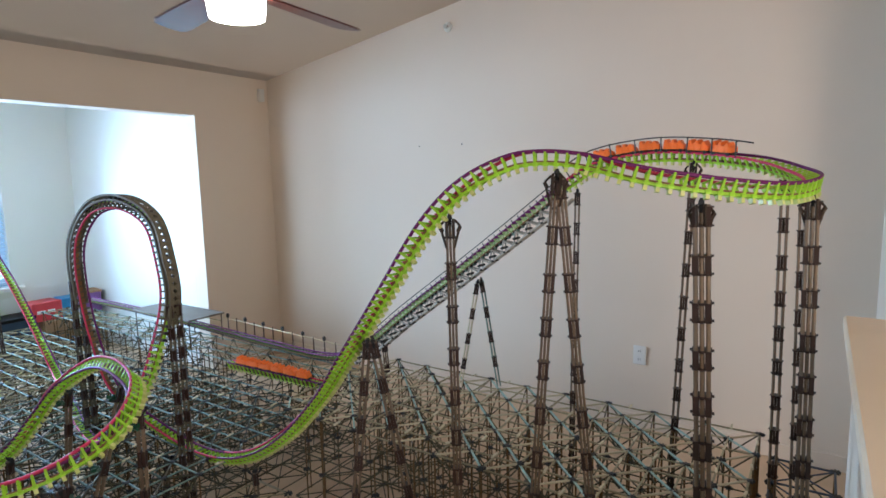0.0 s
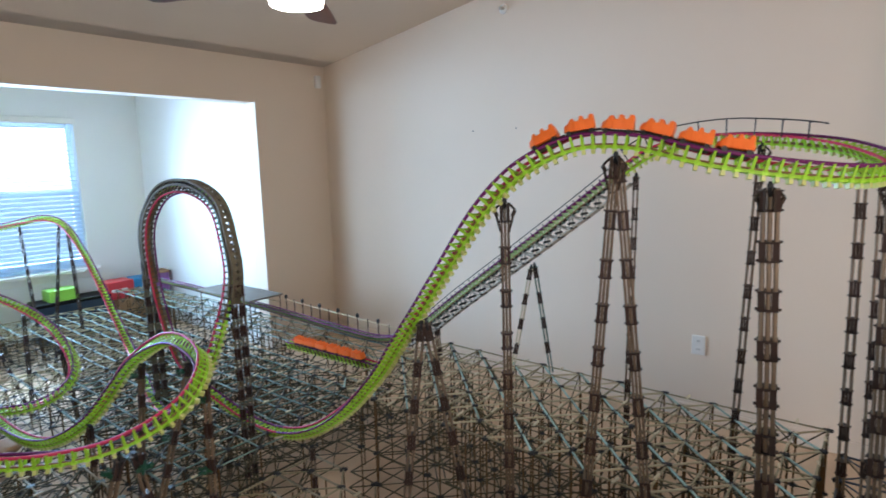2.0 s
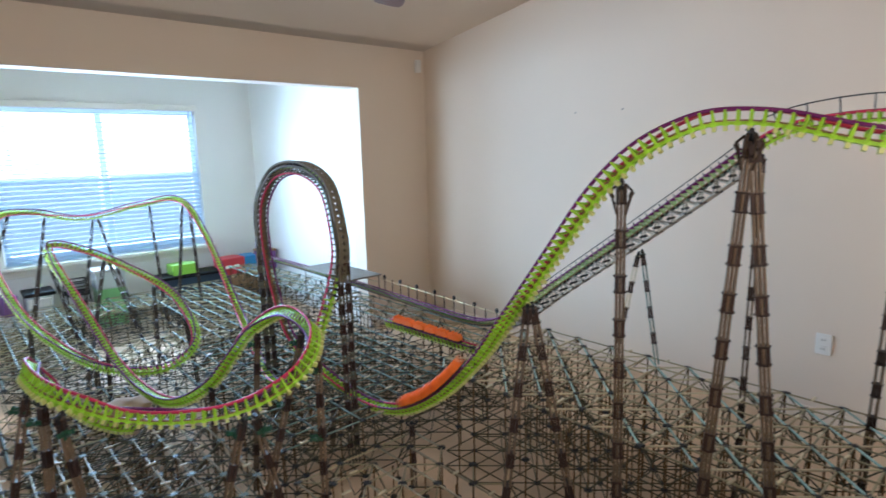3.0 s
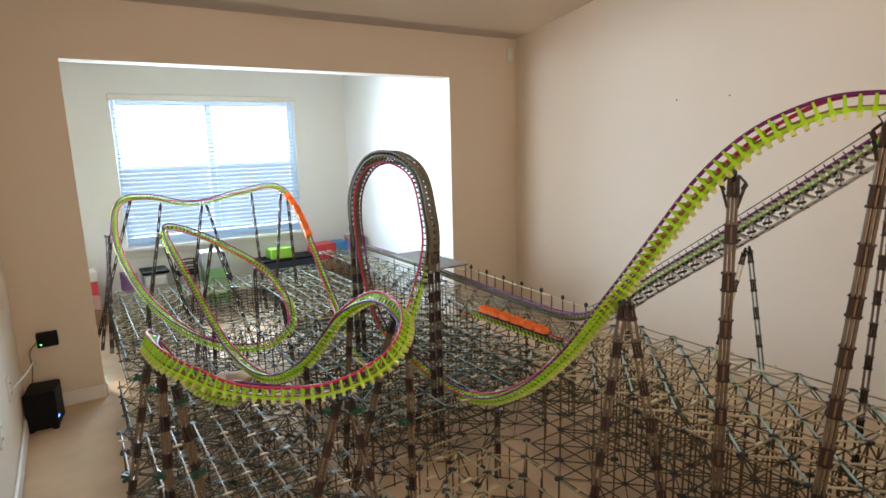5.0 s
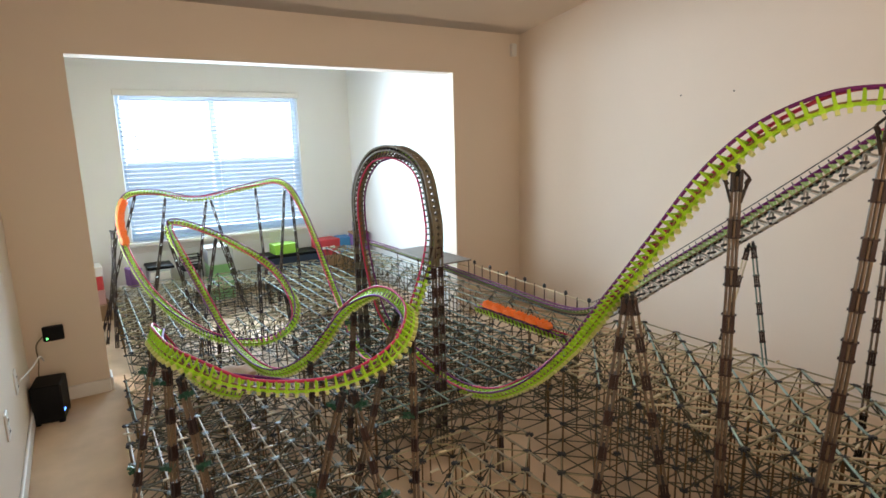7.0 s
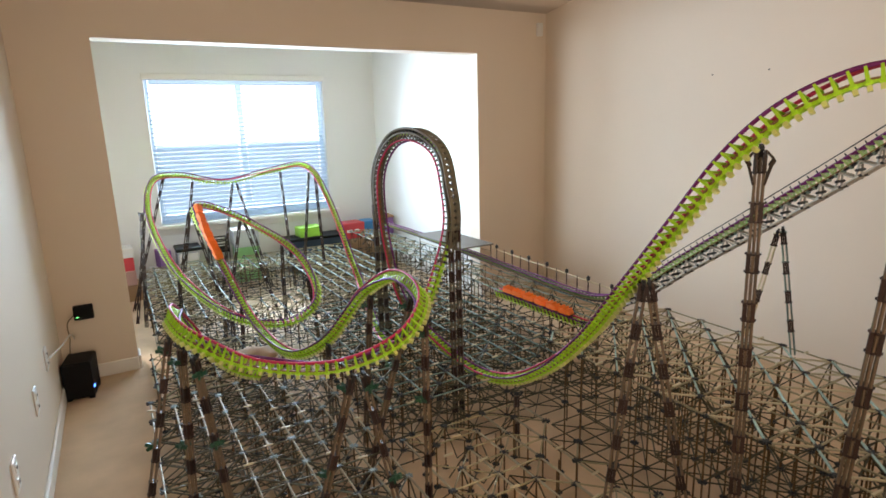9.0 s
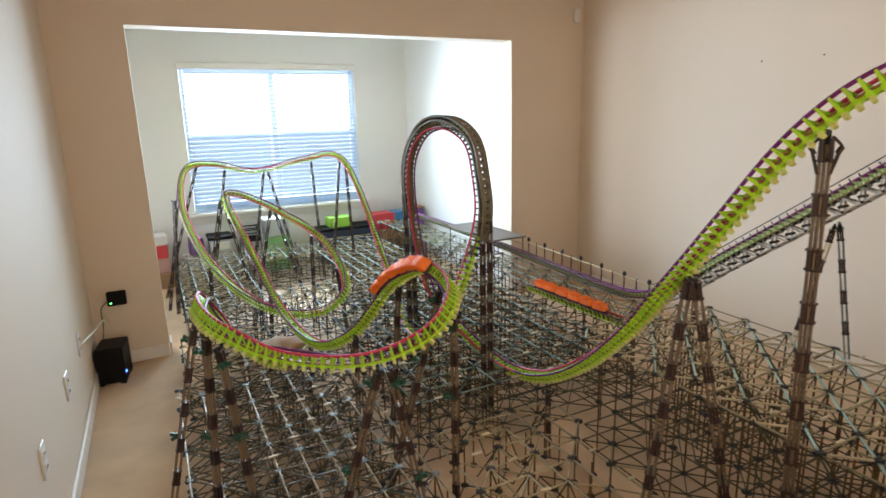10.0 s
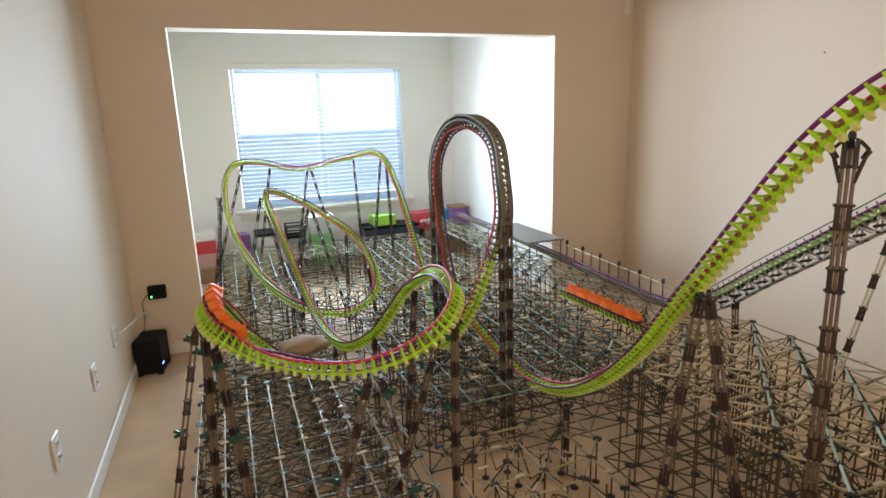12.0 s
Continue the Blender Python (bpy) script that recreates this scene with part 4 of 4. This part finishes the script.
for z in (0.37, 0.43, 0.48):
    Rods().rod((-0.09, -0.09, z), (0.09, -0.09, z), 0.007).rod((-0.09, 0.09, z), (0.09, 0.09, z), 0.007).rod((-0.09, -0.09, z), (-0.09, 0.09, z), 0.007).rod((0.09, -0.09, z), (0.09, 0.09, z), 0.007).part("wire_hoop", BLACK, basket)
part("base", box(bmesh.new(), (0, 0, 0.355), (0.19, 0.19, 0.02), bevel=0.004), BLACK, basket)
drawers = tagged(new("drawer_unit"), "grey plastic drawer unit with a black tray on top", "drawers")
drawers.location = (-2.97, 1.98, 0)
part("body", box(bmesh.new(), (0, 0, 0.20), (0.20, 0.28, 0.40), bevel=0.006), PALEBIN, drawers)
for k in range(4):
    part("drawer", box(bmesh.new(), (0, -0.145, 0.06 + k * 0.095), (0.175, 0.02, 0.078), bevel=0.004), WHITE, drawers)
part("top", box(bmesh.new(), (0.01, 0, 0.42), (0.24, 0.30, 0.03), bevel=0.008), BLACK, drawers, "black tray top")
crate("bag", "purple bag standing on a carton", "bag", (-3.19, 1.93, 0.26), (0.11, 0.18, 0.18), PURPLEBAG, 10)
crate("carton", "white low carton under the purple bag", "carton", (-3.22, 1.93, 0.0), (0.20, 0.24, 0.26), WHITE, 4)
crate("carton", "brown cardboard carton on the floor", "carton", (-3.55, 1.92, 0.0), (0.26, 0.28, 0.15), CARTON, 3)
crate("storage_bin", "pinkish clear plastic bin on a carton", "bin", (-3.55, 1.92, 0.15), (0.20, 0.22, 0.14), PINKBIN, 3)
crate("storage_bin", "red plastic bin with a deep white lid", "bin", (-3.55, 1.92, 0.29), (0.19, 0.22, 0.13), RED, 3, 0.09, WHITE)

# black speaker box, modem and cables
sub = tagged(new("subwoofer"), "black box speaker with a blue status light on the carpet", "speaker")
sub.matrix_basis = pose(-3.85, -0.22, 0, 0, 0, -8)
part("body", box(bmesh.new(), (0, 0, 0.120), (0.155, 0.21, 0.224), bevel=0.008), BLACK, sub)
for x in (-0.06, 0.06):
    for y in (-0.09, 0.09):
        part("foot", box(bmesh.new(), (x, y, 0.004), (0.03, 0.03, 0.008)), BLACK, sub)
part("status_light", box(bmesh.new(), (0.079, -0.08, 0.07), (0.004, 0.03, 0.008)), BLUE_LED, sub, "blue glowing light")
modem = tagged(new("modem"), "small black modem box mounted on the wall, green light on", "modem")
modem.location = (-3.795, -0.022, 0.46)
part("body", box(bmesh.new(), (0, 0, 0), (0.11, 0.044, 0.09), bevel=0.006), BLACK, modem)
part("status_light", box(bmesh.new(), (-0.035, -0.024, -0.025), (0.010, 0.004, 0.006)), GREEN_LED, modem, "green glowing light")


def cable(name, label, pts, r, mat):
    o = tagged(new(name), label, "cable")
    c = spline(pts, 0.02)
    t, u = banked(c, 0, 0.01)
    sweep(c, u, 0, 0, r, r, "cord", mat, o, "", 6)
    return o


cable("power_cable", "thin tan cable hanging from the modem", [(-3.85, -0.03, 0.45), (-3.89, -0.035, 0.40), (-3.89, -0.03, 0.30), (-3.90, -0.06, 0.20), (-3.88, -0.05, 0.10)], 0.004, CABLE)
cable("power_cable", "white cord with plug from the wall outlet", [(-3.93, -0.72, 0.43), (-3.89, -0.52, 0.42), (-3.87, -0.20, 0.38), (-3.86, -0.10, 0.32)], 0.005, WHITE)
hat = tagged(new("cloth_bundle"), "rumpled brown cloth bundle lying in the frame", "cloth")
bm = bmesh.new()
bmesh.ops.create_icosphere(bm, subdivisions=3, radius=1, matrix=pose(-2.96, -0.92, 0.27) @ Matrix.Diagonal((0.15, 0.11, 0.05, 1)))
for v in bm.verts:
    v.co += 0.025 * noise.noise_vector(v.co * 14)
for f in bm.faces:
    f.smooth = True
part("folds", bm, STRAW, hat)

# ---- motion ----
RUN = [(0.0, 0.44), (0.3, 0.50), (0.6, 0.61), (0.9, 0.82), (1.2, 1.16), (1.5, 1.62), (1.8, 1.90), (2.0, 2.02), (2.2, 2.13), (2.4, 2.26), (2.5, 2.36), (2.6, 2.50),
       (2.8, 3.00), (3.0, 3.84), (3.2, 4.75), (3.4, 5.55), (3.5, 5.86), (3.7, 6.31), (5.3, 10.79), (5.5, 10.92), (5.7, 11.08), (6.1, 11.64), (6.5, 11.98), (6.9, 12.40), (7.2, 13.01),
       (8.8, 16.19), (9.2, 16.81), (9.5, 18.06), (9.6, 18.36), (10.0, 19.00), (10.4, 19.32), (10.5, 19.42), (10.8, 19.69), (11.1, 20.02), (11.5, 20.43), (11.7, 20.56), (12.0, 20.69)]


def station_at(t):
    """Where the middle of the train is along the ride at t seconds, smoothly through the table."""
    ts, ss = np.array([r[0] for r in RUN]), np.array([r[1] for r in RUN])
    d = np.diff(ss) / np.diff(ts)
    m = np.r_[d[0], 2 * d[:-1] * d[1:] / np.maximum(d[:-1] + d[1:], 1e-6), d[-1]]
    k = min(int(np.searchsorted(ts, t, side="right")) - 1, len(ts) - 2)
    h = ts[k + 1] - ts[k]
    u = (t - ts[k]) / h
    return (2 * u ** 3 - 3 * u * u + 1) * ss[k] + (u ** 3 - 2 * u * u + u) * h * m[k] + (3 * u * u - 2 * u ** 3) * ss[k + 1] + (u ** 3 - u * u) * h * m[k + 1]


def ride_pose(s):
    i = min(max(s / STEP, 0), len(RIDE) - 2)
    k, u = int(i), i - int(i)
    return track_pose(RIDE[k] * (1 - u) + RIDE[k + 1] * u, RIDE_T[k], RIDE_U[k])


def motions():
    walk(rotor, [(t * 0.5, pose(0, 0, 0, 0, 0, 6 + 45 * t)) for t in range(25)])
    for k, car in enumerate(RUNNING):
        walk(car, [(n / 15, ride_pose(station_at(n / 15) + (2.5 - k) * CAR_LEN)) for n in range(181)])


motions()
